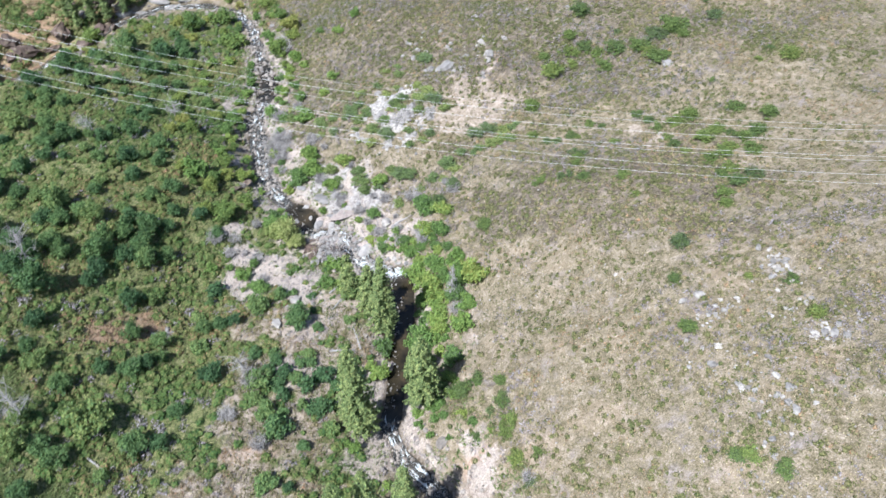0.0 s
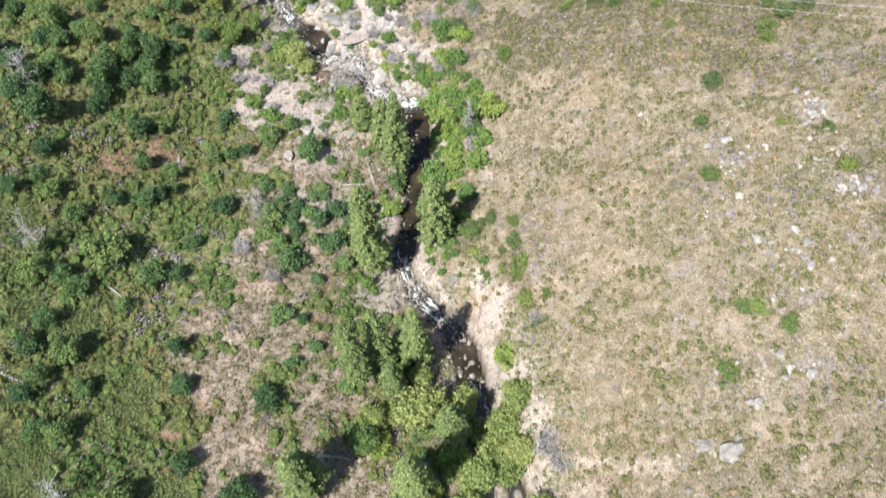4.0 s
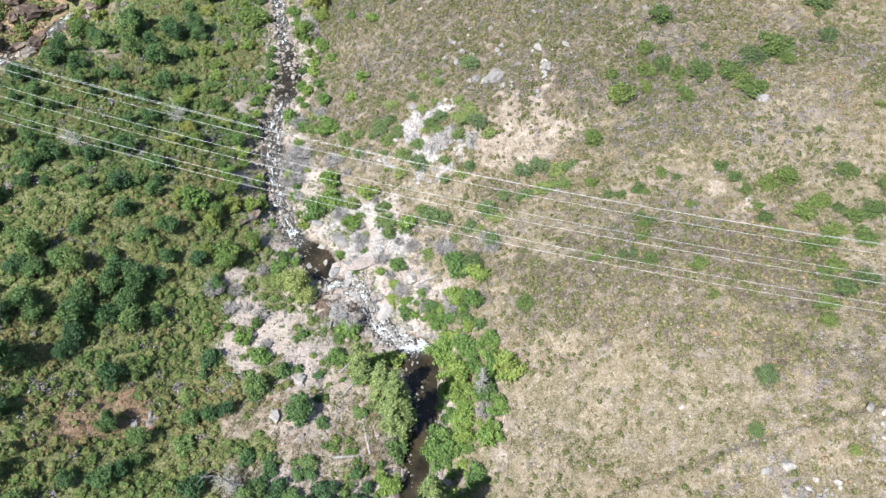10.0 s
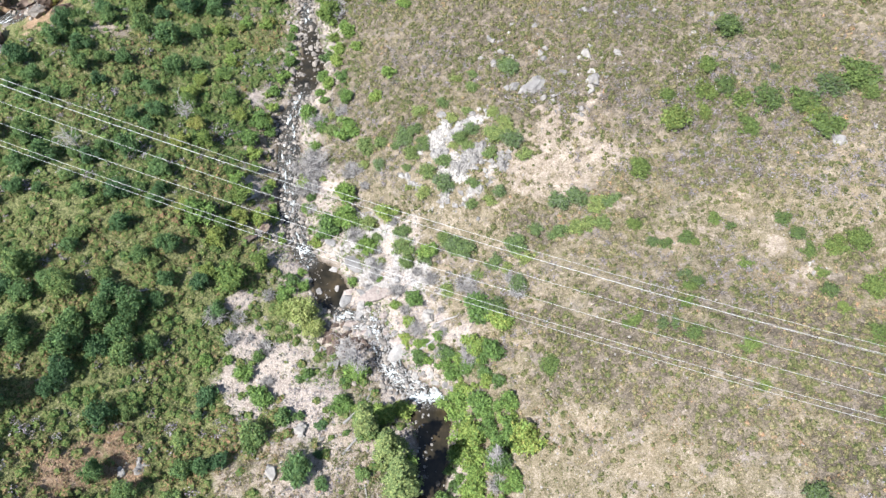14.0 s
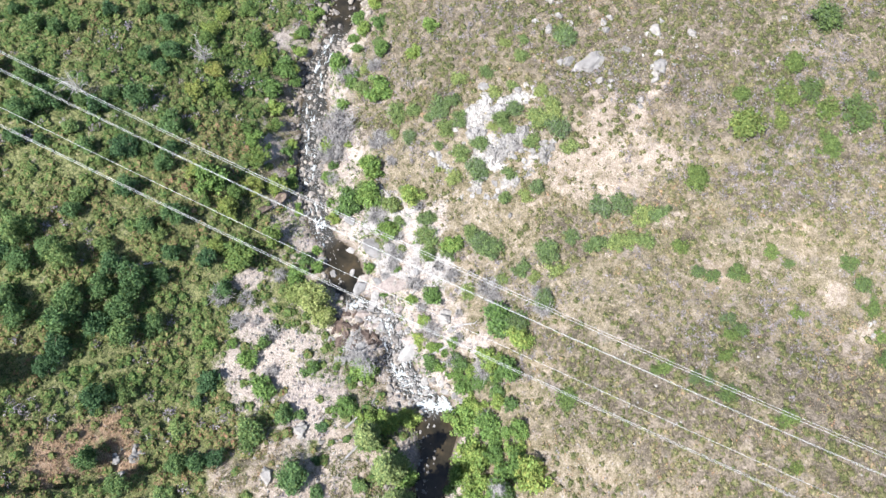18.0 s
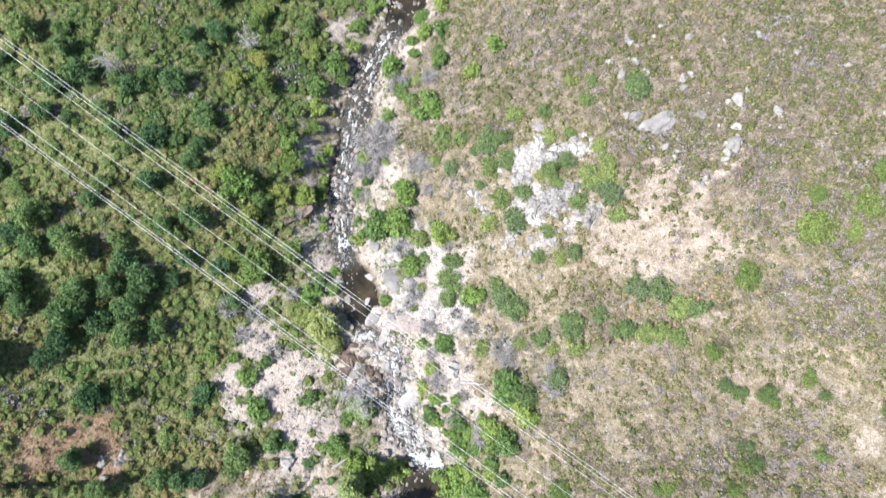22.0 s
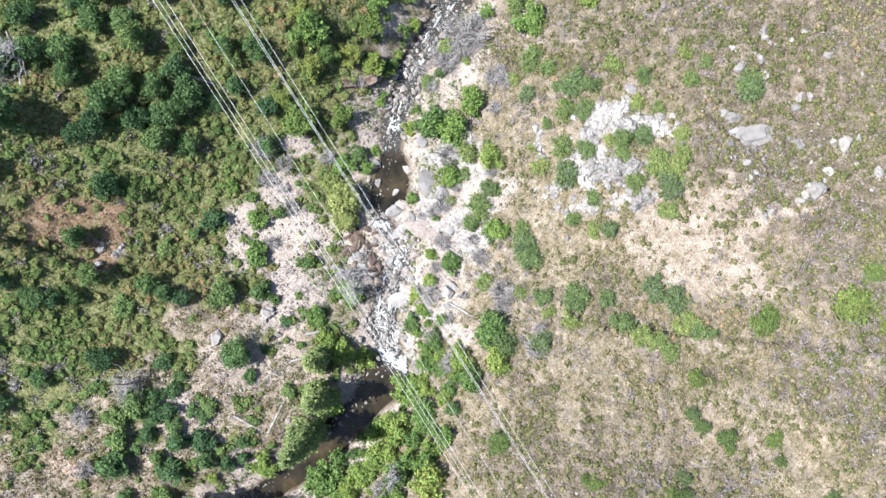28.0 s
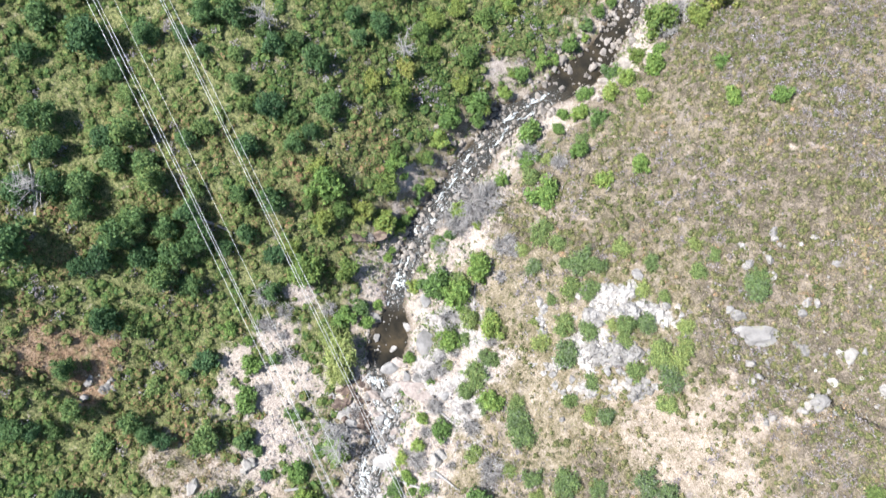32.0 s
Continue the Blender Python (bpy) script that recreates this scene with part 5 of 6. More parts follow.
# ---- dead wood ----
def dead_tree(seed, height, sticks, slim=False):
    """A bare grey tree: a leaning stem, and branches that fork into twigs."""
    rng = np.random.default_rng(seed)
    tree = tagged(new("dead_tree"), "slender grey dead conifer beside the pool" if slim else "bare grey dead tree with forked branches", "dead tree", "dead trees")
    p = new("trunk", mesh_of("trunk", *stick(rng, (0, 0, -0.3), (rng.normal() * 0.2, rng.normal() * 0.2, height), 0.13, 0.03, 6, 0.02 if slim else 0.05, 4), GREY_WOOD))
    p.parent = tree
    for _ in range(sticks):
        h, ang = height * rng.uniform(0.15, 0.95), rng.uniform(0, 6.28)
        reach = (1.25 - h / height) * rng.uniform(0.6, 1.1) if slim else height * rng.uniform(0.2, 0.45)
        tip = np.array([math.cos(ang) * reach, math.sin(ang) * reach, h + reach * rng.uniform(-0.3, 0.3) if slim else h + reach * rng.uniform(0.1, 0.9)])
        root = np.array([0, 0, h])
        pieces = [stick(rng, root, tip, 0.05, 0.012, 4, 0.08, 2)]
        for _ in range(7):
            s = rng.uniform(0.3, 0.98)
            q = root + (tip - root) * s
            pieces.append(stick(rng, q, q + rng.normal(size=3) * reach * 0.3 + (0, 0, 0.1), 0.022, 0.008, 3, 0.1, 1))
        p = new("branch", mesh_of("branch", *joined(pieces), GREY_WOOD))
        p.parent = tree
    return tree


def bare_bush_mesh(seed):
    rng = np.random.default_rng(seed)
    pieces = []
    for _ in range(80):
        ang, reach = rng.uniform(0, 6.28), rng.uniform(0.25, 0.55)
        tip = (math.cos(ang) * reach, math.sin(ang) * reach, rng.uniform(0.2, 0.6))
        pieces.append(stick(rng, (rng.normal() * 0.05, rng.normal() * 0.05, -0.05), tip, 0.014, 0.005, 3, 0.1, 2))
        for _ in range(3):
            q = np.array(tip) * rng.uniform(0.5, 0.9)
            pieces.append(stick(rng, q, q + rng.normal(size=3) * 0.14 + (0, 0, 0.05), 0.01, 0.004, 3, 0.1, 1))
    return joined(pieces)


SNAGS = [(1.3, 66.5, 7.5), (-58.0, 68.2, 6), (-25.5, 52.5, 4.5), (-47.5, 41.8, 5), (-36.0, 14.0, 3), (-18.5, 77.6, 6), (-17.0, 76.4, 5), (-60.0, 99.0, 4), (-50.0, 110.0, 4)]
for k, (px, py, ph) in enumerate(SNAGS):
    ob = dead_tree(500 + k, ph, 60 if k == 0 else 20, k == 0)
    ob.matrix_basis = pose(px, py, at(px, py), 8 * math.sin(k * 2.1), 8 * math.cos(k * 1.7) * (k > 0), 40 * k)

BARES = [(-31.5, 106.5, 4.2), (-31, 103, 3.2), (-32.2, 100.2, 2.8), (-21.3, 95.2, 2.8), (-17.5, 91.2, 2.6), (-9.8, 89.8, 2.4), (-28.5, 117.5, 2.4), (-35.2, 142.0, 4), (-34, 139.5, 3), (-21.5, 103.0, 1.8),
         (-27.8, 72.8, 2.0), (1.6, 87.2, 2.4), (-22.5, 98.5, 2.4), (-28.9, 99.7, 2.0), (-36.2, 79.8, 3.2), (-33.5, 80.4, 2.2), (10.8, 22.5, 3.6), (12.0, 20.8, 3), (11.0, 15.6, 3.4), (-4.0, 87.8, 2.0), (-24.5, 51.0, 3.0), (-26.5, 45.5, 2.6), (-22.0, 42.0, 2.4), (2.0, 64.0, 2.6), (9.5, 36.5, 1.8)]
bares = [tagged(new("bare_shrub", mesh_of("bare_shrub", *bare_bush_mesh(540 + k), GREY_WOOD)), "leafless silvery grey dead shrub", "dead shrub", "bare shrubs") for k in range(4)]
BARE_MORE = fill_spots(45, (-40, 4, 74, 112), 0.3, lambda x, y: covers(x, y)[0] * (np.abs(creek_near(x, y)[0]) > 3) * np.clip(0.4 + rough(x, y, 6, 49), 0, 1), (1.0, 2.4), 18)
place_all(bares, BARES + BARES_MORE + BARE_MORE, 12, (0.8, 1.1))

LOGS = [(-15.2, 66.6, 3.6, 62), (-13.8, 57.5, 3.6, 15), (-59.0, 67.2, 6, 150), (-45.2, 80.4, 4, 30), (-21.9, 84.2, 4.5, 100), (-13.0, 88.2, 3.6, 10), (-8.5, 79.4, 4.0, 170), (-31.5, 113.5, 4.0, 60), (-21.5, 99.3, 4.0, 140),
        (-12.0, 20.5, 4, 0), (-38.5, 37.5, 5, 150), (-45.5, 26.0, 5, 160), (-33.0, 9.5, 4.5, 20), (-41.0, 43.0, 4, 100), (-33.5, 104.5, 3.0, 120), (-7.0, 84.0, 3.4, 20), (-37.5, 99.5, 2.5, 70)]
LOGS += [(-15.8, 71.0, 5.0, 63), (-13.7, 87.4, 3.6, 62), (-8.7, 80.9, 5.7, 40), (-3.3, 78.2, 4.1, 60), (-12.1, 60.2, 4.2, 110)]
for k, (px, py, ln, turn) in enumerate(LOGS):
    rng = np.random.default_rng(600 + k)
    ob = tagged(new("fallen_log"), "fallen weathered grey log with broken stubs", "log", "fallen logs")
    stem = new("stem", mesh_of("stem", *stick(rng, (-ln / 2, 0, 0), (ln / 2, 0, 0), 0.17, 0.08, 8, 0.02, 6), GREY_WOOD))
    stem.parent = ob
    for _ in range(7):
        q = rng.uniform(-ln / 2, ln / 2)
        stub = new("stub", mesh_of("stub", *stick(rng, (q, 0, 0), (q + rng.uniform(0.1, 0.7), rng.normal() * 0.5, rng.uniform(0.0, 0.5)), 0.04, 0.015, 4, 0.1, 2), GREY_WOOD))
        stub.parent = ob
    c, s = math.cos(radians(turn)), math.sin(radians(turn))
    za, zb = at(px - c * ln / 2, py - s * ln / 2), at(px + c * ln / 2, py + s * ln / 2)
    ob.matrix_basis = pose(px, py, (za + zb) / 2 + 0.1, 0, -math.degrees(math.atan2(zb - za, ln)), turn)


# ---- stones ----
def stone_mesh(name, mat, seed, ball, cuts=14, rough_by=0.08):
    """A broken boulder about 1 wide: a ball cut by many flat faces, its surface pitted."""
    rng = np.random.default_rng(seed)
    co, tri = ball
    co = co.copy()
    for n in unit(rng, cuts):
        over = np.maximum(co @ n - rng.uniform(0.42, 0.8), 0)
        co = co - over[:, None] * n
    wob = np.array([noise.noise(Vector(v * 2.3) + Vector((seed, 0, 0))) + 0.5 * noise.noise(Vector(v * 6.1) + Vector((seed, 3, 0))) for v in co])
    co = co * (1 + rough_by * 2 * wob)[:, None] * (0.6, 0.6 * rng.uniform(0.65, 1.0), 0.6 * rng.uniform(0.55, 0.85))
    return mesh_of(name, co, tri, mat, False)


granites = [tagged(new("boulder", stone_mesh("boulder", BOULDER_STONE, 700 + k, BALL_3, 20, 0.12)), "pale weathered granite boulder on the hillside", "boulder", "hillside boulders") for k in range(6)]
place_all(granites, ROCKS, 21, (0.7, 1.0), -0.12)

great = tagged(new("boulder", stone_mesh("boulder", BOULDER_STONE, 731, BALL_3, 40, 0.2)), "great pale weathered granite boulder on the hillside", "boulder", "hillside boulders")
great.matrix_basis = pose(0.4, 120.7, at(0.4, 120.7) + 0.2, 4, -3, 55) @ Matrix.Diagonal((5.6, 4.8, 3.3, 1))

# The white outcrop above the creek, and lesser ones.
OUTCROPS = [(x, y, 1.15 * rx, 1.15 * ry, turn, int(3 + 2.2 * rx * ry)) for x, y, rx, ry, turn in PALE[:11]] + [(-38.5, 58.8, 1.3, 1.8, 0, 6)]
lumps = [stone_mesh("rock", GRANITE, 780 + k, BALL_2, 16, 0.14) for k in range(6)]
RUBBLE = [(39, 57, 4.5, 3, 70, 34), (41, 45.2, 4.5, 3, 0, 30), (31, 51.2, 4.5, 2.6, 20, 30), (33.5, 37.5, 4.0, 5.0, 0, 36), (33.5, 91.5, 5, 1.8, 0, 24), (38, 49, 4, 5, 0, 24), (28, 26, 5, 4, 0, 28), (8, 124, 12, 6, 20, 44), (30, 44, 5, 4, 0, 18), (-5.9, 128.5, 1.6, 5, -35, 14), (8.8, 121.2, 3, 2, 50, 12), (25, 20.5, 5, 2, 10, 10),
          (38.9, 56.1, 2.6, 2.0, 0, 14), (30.4, 51.4, 2.8, 1.6, 0, 14), (40.2, 45, 3.4, 1.8, 0, 16), (30.7, 40.9, 2.0, 1.6, 0, 10), (34.4, 39.3, 2.2, 1.4, 0, 10), (31.5, 33.6, 2.0, 1.4, 0, 10), (31.5, 27.4, 3.6, 2.6, 0, 18), (22.5, 61.3, 3, 1, 0, 8)]
chunks = [stone_mesh("rock", GRANITE, 760 + k, BALL_2, 16, 0.14) for k in range(8)]


def ledge_mesh(cx, cy, rx, ry, turn, seed):
    """A cracked sheet of bedrock that comes up through the ground in places."""
    n, m = int(rx * 2.6 / 0.16), int(ry * 2.6 / 0.16)
    u, w = np.meshgrid(np.linspace(-1.3, 1.3, n), np.linspace(-1.3, 1.3, m), indexing="xy")
    u, w = u.ravel(), w.ravel()
    c, s = math.cos(radians(turn)), math.sin(radians(turn))
    x, y = cx + u * rx * c - w * ry * s, cy + u * rx * s + w * ry * c
    x, y = x + 0.12 * rough(x, y, 0.5, seed), y + 0.12 * rough(x, y, 0.5, seed + 1)
    ridge = 1 - np.abs(rough(x, y, 1.7, seed + 2)) * 2.2
    blocky = np.round((rough(x, y, 2.4, seed + 3) + 0.35 * rough(x, y, 0.8, seed + 4)) * 4) / 4
    z = land(x, y) + 0.35 * ridge + 0.75 * blocky + 0.10 * rough(x, y, 0.4, seed + 5) - 1.15 * np.clip(np.hypot(u, w) - 0.62, 0, 1) - 0.08
    i = (np.arange(m - 1)[:, None] * n + np.arange(n - 1)[None, :]).ravel()
    quads = np.stack([i, i + 1, i + n + 1, i + n], 1)
    return mesh_of("ledge", np.stack([x - cx, y - cy, z - at(cx, cy)], 1), quads, GRANITE)


for k, (cx, cy, rx, ry, turn, count) in enumerate(OUTCROPS):
    rng = np.random.default_rng(800 + k)
    root = tagged(new("rock_outcrop"), "broken outcrop of bleached white granite ledges and blocks", "rock outcrop", "granite outcrops")
    root.matrix_basis = pose(cx, cy, at(cx, cy))
    ob = new("ledge", ledge_mesh(cx, cy, rx * 1.15, ry * 1.25, turn, 810 + 9 * k))
    ob.parent = root
    for _ in range(count):
        t, r = rng.uniform(0, 6.28), math.sqrt(rng.uniform(0, 1.4))
        u, v = rx * r * math.cos(t), ry * r * math.sin(t)
        c, s = math.cos(radians(turn)), math.sin(radians(turn))
        px, py = cx + u * c - v * s, cy + u * s + v * c
        w = rng.uniform(0.4, 1.3)
        ob = new("rock", chunks[int(rng.integers(8))])
        ob.parent = root
        ob.matrix_basis = pose(px - cx, py - cy, at(px, py) - at(cx, cy) + 0.08 * w, rng.uniform(-25, 25), rng.uniform(-25, 25), rng.uniform(0, 360)) @ Matrix.Diagonal((w, w, w * rng.uniform(0.5, 0.9), 1))

small_blocks = []
for k, (cx, cy, rx, ry, turn, count) in enumerate(RUBBLE):
    rng = np.random.default_rng(1800 + k)
    c, s = math.cos(radians(turn)), math.sin(radians(turn))
    for _ in range(count):
        t, r = rng.uniform(0, 6.28), math.sqrt(rng.uniform(0, 1.3))
        u, v = 0.6 * rx * r * math.cos(t), 0.6 * ry * r * math.sin(t)
        px, py = cx + u * c - v * s, cy + u * s + v * c
        w = float(np.clip(rng.lognormal(-0.85, 0.55), 0.18, 1.7))
        lump = lumps[int(rng.integers(6))]
        place = pose(px, py, at(px, py) + 0.05 * w, rng.uniform(-20, 20), rng.uniform(-20, 20), rng.uniform(0, 360)) @ Matrix.Diagonal((w, w, w * rng.uniform(0.45, 0.8), 1))
        if w < 0.45:
            turned = np.array(place)
            co = np.array([v.co for v in lump.vertices]) @ turned[:3, :3].T + turned[:3, 3]
            small_blocks.append((co, np.array([p.vertices for p in lump.polygons])))
        else:
            ob = tagged(new("rock", lump), "bleached granite block half sunk in the dry hillside", "rock", "blocks on the hillside")
            ob.matrix_basis = place
tagged(new("small_stones", mesh_of("small_stones", *joined(small_blocks), BOULDER_STONE)), "small pale stones round the granite blocks", "stones", kind="stuff")

# Boulders in and beside the creek.
creek_stones = [stone_mesh("creek_boulder", CREEK_STONE, 840 + k, BALL_2, 12) for k in range(8)]
line, across = creek_line(0.8, 1.0, 31.0)
rng = np.random.default_rng(31)
density = 0.35 + 0.9 * np.exp(-((line[:, 0] - 13) / 1.2) ** 2) + 0.9 * np.clip((line[:, 0] - 15.5) / 2, 0, 1) + 0.8 * np.exp(-((line[:, 0] - 7.0) / 0.9) ** 2)
density *= 1 - 0.85 * np.exp(-((line[:, 0] - 9.9) / 0.8) ** 2)
pick = rng.choice(len(line), 270, p=density / density.sum())
for k in pick:
    w = float(np.clip(rng.lognormal(-0.25, 0.42), 0.35, 2.2))
    side = rng.normal() * 2.1
    px, py = line[k, 1] + across[k, 0] * side, line[k, 2] + across[k, 1] * side
    if abs(side) < 2.0 and (8.2 < line[k, 0] < 10.9 or 14.3 < line[k, 0] < 15.5):
        continue
    ob = tagged(new("creek_boulder", creek_stones[int(rng.integers(8))]), "rounded tan boulder in the creek bed", "boulder", "creek boulders")
    z = max(at(px, py), line[k, 3] - 0.14)
    ob.matrix_basis = pose(px, py, z + 0.1 * w, rng.uniform(-12, 12), rng.uniform(-12, 12), rng.uniform(0, 360)) @ Matrix.Diagonal((w, w, w * rng.uniform(0.6, 0.95), 1))

chunk_slabs = [stone_mesh("rock_slab", RAPID_STONE, 1860 + k, BALL_2, 16, 0.1) for k in range(6)]
# Broad slabs beside the rapids.
SLABS = [(-16.6, 87.4, 6.4, 4.2, 40), (-20.6, 87.2, 3.0, 2.0, 60), (-12.5, 80.8, 2.6, 2.2, 10), (-11.0, 81.5, 2.2, 1.5, 90), (-17.6, 81.8, 2.0, 1.4, 30), (-18.5, 80.3, 2.6, 2.0, 0), (-20.5, 79.0, 2.6, 2.2, 50),
         (-21.8, 80.8, 2.2, 1.8, 90), (-15.2, 84.6, 1.6, 1.2, 0), (-19.8, 82.8, 2.4, 1.6, 20), (-7.2, 56.8, 1.2, 4.0, 5), (-5.2, 42.8, 1.7, 1.4, 0), (2.6, 32.3, 1.8, 1.3, 0), (-14.6, 82.4, 1.8, 1.3, 70), (-36, 91.6, 3.6, 1.6, 50), (-34.6, 93.8, 3.0, 1.6, 60)]
for k, (px, py, rx, ry, turn) in enumerate(SLABS):
    mat = RUST_STONE if k in (5, 6, 7, 14, 15) else SLAB_STONE
    ob = tagged(new("rock_slab", stone_mesh("rock_slab", mat, 870 + k, BALL_3, 18, 0.1)), "broad worn rock slab beside the rapids", "rock", "slabs by the rapids")
    ob.matrix_basis = pose(px, py, at(px, py) + 0.1, 3 * math.sin(k), 3 * math.cos(k), turn) @ Matrix.Diagonal((rx, ry, 1.1, 1))

for k, (px, py, w) in enumerate(RAPID_ROCKS):
    rng = np.random.default_rng(1900 + k)
    broad = w > 2.6
    ob = tagged(new("rock_slab", chunk_slabs[k % 6]), "broad pale pinkish slab of worn bedrock by the rapids" if broad else "pale grey angular block among the rapids", "rock", "slabs by the rapids")
    z = max(at(px, py), float(creek_near([px], [py])[1][0]) - 0.14)
    ob.matrix_basis = pose(px, py, z + 0.06, rng.uniform(-6, 6), rng.uniform(-6, 6), rng.uniform(0, 360)) @ Matrix.Diagonal((w * 1.1, w * rng.uniform(0.75, 1.1), min(w * 0.55, 1.3), 1))

# A low dark cliff on the left bank of the rapids.
cliffs = [stone_mesh("cliff_rock", RUST_STONE, 1930 + k, BALL_3, 26, 0.22) for k in range(5)]
for k, (px, py, w) in enumerate(CLIFF):
    rng = np.random.default_rng(1940 + k)
    ob = tagged(new("cliff_rock", cliffs[k % 5]), "jagged dark rust-brown rock of the bank above the rapids", "rock", "cliff rocks")
    ob.matrix_basis = pose(px, py, at(px, py) + 0.1, rng.uniform(-20, 20), rng.uniform(-20, 20), rng.uniform(0, 360)) @ Matrix.Diagonal((w * 1.1, w * 0.9, w * rng.uniform(0.7, 1.2), 1))

# The dark gorge where the creek drops away.
steep, aside = creek_line(0.8, 27.0, 32.0)
for k in range(100):
    rng = np.random.default_rng(900 + k)
    j = int(rng.integers(len(steep)))
    while not 27.6 < steep[j, 0] < 31.25:
        j = int(rng.integers(len(steep)))
    side = rng.normal() * 5.0 + 1.5
    px, py = steep[j, 1] + aside[j, 0] * side, steep[j, 2] + aside[j, 1] * side
    w = rng.uniform(2.2, 6.5)
    ob = tagged(new("gorge_rock", stone_mesh("gorge_rock", RUST_STONE if k % 5 else CREEK_STONE, 900 + k, BALL_3, 26, 0.24)), "jagged brown rock wall of the gorge", "rock", "gorge rocks")
    ob.matrix_basis = pose(px, py, at(px, py) + 0.25 * w * (abs(side) > 2), rng.uniform(-25, 25), rng.uniform(-25, 25), rng.uniform(0, 360)) @ Matrix.Diagonal((w, w * 0.8, w * rng.uniform(0.5, 1.1), 1))
for k, (px, py, rx, ry, turn) in enumerate([(-72.5, 172.8, 9, 4, -5), (-66, 172.2, 3.5, 2.4, 20), (-81, 168.6, 5, 2.4, 20), (-76.5, 169.5, 4, 2, 0), (-69, 170.4, 4, 2, 30), (-97, 160, 5, 3, 40)]):
    ob = tagged(new("rock_slab", stone_mesh("rock_slab", GRANITE if k < 5 else RUST_STONE, 1090 + k, BALL_3, 24, 0.2)), "bleached bedrock ledge at the head of the gorge", "rock", "gorge rocks")
    ob.matrix_basis = pose(px, py, at(px, py) + 0.3, 8, 4, turn) @ Matrix.Diagonal((rx, ry, 2.4, 1))


# ---- small stuff ----
def scatter_stuff(name, label, mat, count, box, keep, sizes, tris, seed, tone, flat=0.7, leaf=0.5, lift=0.0, up=0.0, heart=None, vary=0.16):
    """A great many small plants (or stones) in one mesh."""
    rng = np.random.default_rng(seed)
    n = count * 6
    x, y = rng.uniform(box[0], box[1], n), rng.uniform(box[2], box[3], n)
    ok = np.nonzero(rng.uniform(size=n) < keep(x, y))[0][:count]
    x, y = x[ok], y[ok]
    m = len(x)
    kinds = []
    for _ in range(10):
        d = unit(rng, tris, up)
        nrm = 0.8 * d + 0.75 * rng.normal(size=d.shape) + (0, 0, 0.3)
        nrm /= np.linalg.norm(nrm, axis=1)[:, None]
        f = flakes(rng, d * rng.uniform(0.45 if heart is None else 0.75, 1.05, (tris, 1)) * (1, 1, flat), nrm, leaf * rng.uniform(0.6, 1.2, tris))
        if heart is not None:
            c = heart[0] * rng.uniform(0.55, 1.0, (len(heart[0]), 1)) * (0.9, 0.9, 0.85 * flat)
            f = np.concatenate([f, c[heart[1]]])
        kinds.append(f)
    kinds = np.array(kinds)
    tris = kinds.shape[1]
    s = rng.uniform(*sizes, m)
    f = kinds[rng.integers(10, size=m)] * s[:, None, None, None]
    a = rng.uniform(0, 6.28, m)
    c, sn = np.cos(a)[:, None, None], np.sin(a)[:, None, None]
    z = land(x, y)
    co = np.stack([f[..., 0] * c - f[..., 1] * sn + x[:, None, None], f[..., 0] * sn + f[..., 1] * c + y[:, None, None], f[..., 2] + (z + lift * s)[:, None, None]], -1)
    marks = np.repeat(np.clip(tone(x, y) + rng.normal(size=m) * vary, 0, 1), tris * 3)
    me = mesh_of(name, co.reshape(-1, 3), np.arange(m * tris * 3).reshape(-1, 3), mat, tone=marks)
    tagged(new(name, me), label, "brush", kind="stuff")


def keep_scrub(x, y):
    sand, red, _, wet, d = covers(x, y)
    dry = patches(x, y, DRY_LEFT, 0.7)
    return np.maximum(np.clip((-d - 2.5) / 4, 0, 1), 0.35 * (x < -86)) * (1 - 0.95 * sand) * (1 - 0.85 * red) * (1 - 0.85 * dry) * (1 - 0.92 * patches(x, y, LUSH)) * (1 - 0.4 * patches(x, y, GREYS)) * np.where(x < -78, 0.4, 1.0) * np.clip(0.85 + 0.6 * rough(x, y, 5, 41), 0.1, 1)


def keep_scrub_grey(x, y):
    return keep_scrub(x, y) * np.clip(0.15 + 0.9 * rough(x, y, 9, 47) + 0.4 * patches(x, y, DRY_LEFT, 0.7) + 0.9 * patches(x, y, GREYS), 0, 1)


def keep_brush(x, y):
    sand, red, _, wet, d = covers(x, y)
    return np.clip((d - 3.5) / 4, 0, 1) * (1 - np.where(d > 9, 0.62, 0.85) * sand) * (1 - 0.9 * patches(x, y, PALE, 0.8, 9)) * (1 - 0.62 * patches(x, y, WORN, 1.0, 5)) * np.clip(0.62 + 0.7 * rough(x, y, 5, 42) + 0.4 * dense_brush(x, y), 0.1, 1)


def keep_dry(x, y):
    d = creek_near(x, y)[0]
    return np.maximum(patches(x, y, DRY_LEFT, 0.7), 0.8 * patches(x, y, RED)) * (d < -3) * 0.9 * (1 - 0.8 * patches(x, y, SAND))


def keep_gorge(x, y):
    d, _, run = creek_near(x, y)
    return np.clip((d - 2) / 3, 0, 1) * (x < -40) * (run > 22)


def keep_grey(x, y):
    return keep_brush(x, y) * np.clip(0.16 + 1.9 * rough(x, y, 9, 43) + 0.22 * np.clip((y - 100) / 12, 0, 1) - 0.25 * np.clip((64 - y) / 10, 0, 1), 0, 1)


def keep_grass(x, y):
    sand, _, _, wet, d = covers(x, y)
    return (1 - wet) * np.clip((np.abs(d) - 2.5) / 2, 0, 1) * np.where(d > 0, (0.55 + 0.45 * np.clip((60 - y) / 30, 0, 1)) * (1 - 0.8 * dense_brush(x, y)), 0.2 + 0.6 * patches(x, y, DRY_LEFT, 0.7)) * (1 - 0.75 * sand)


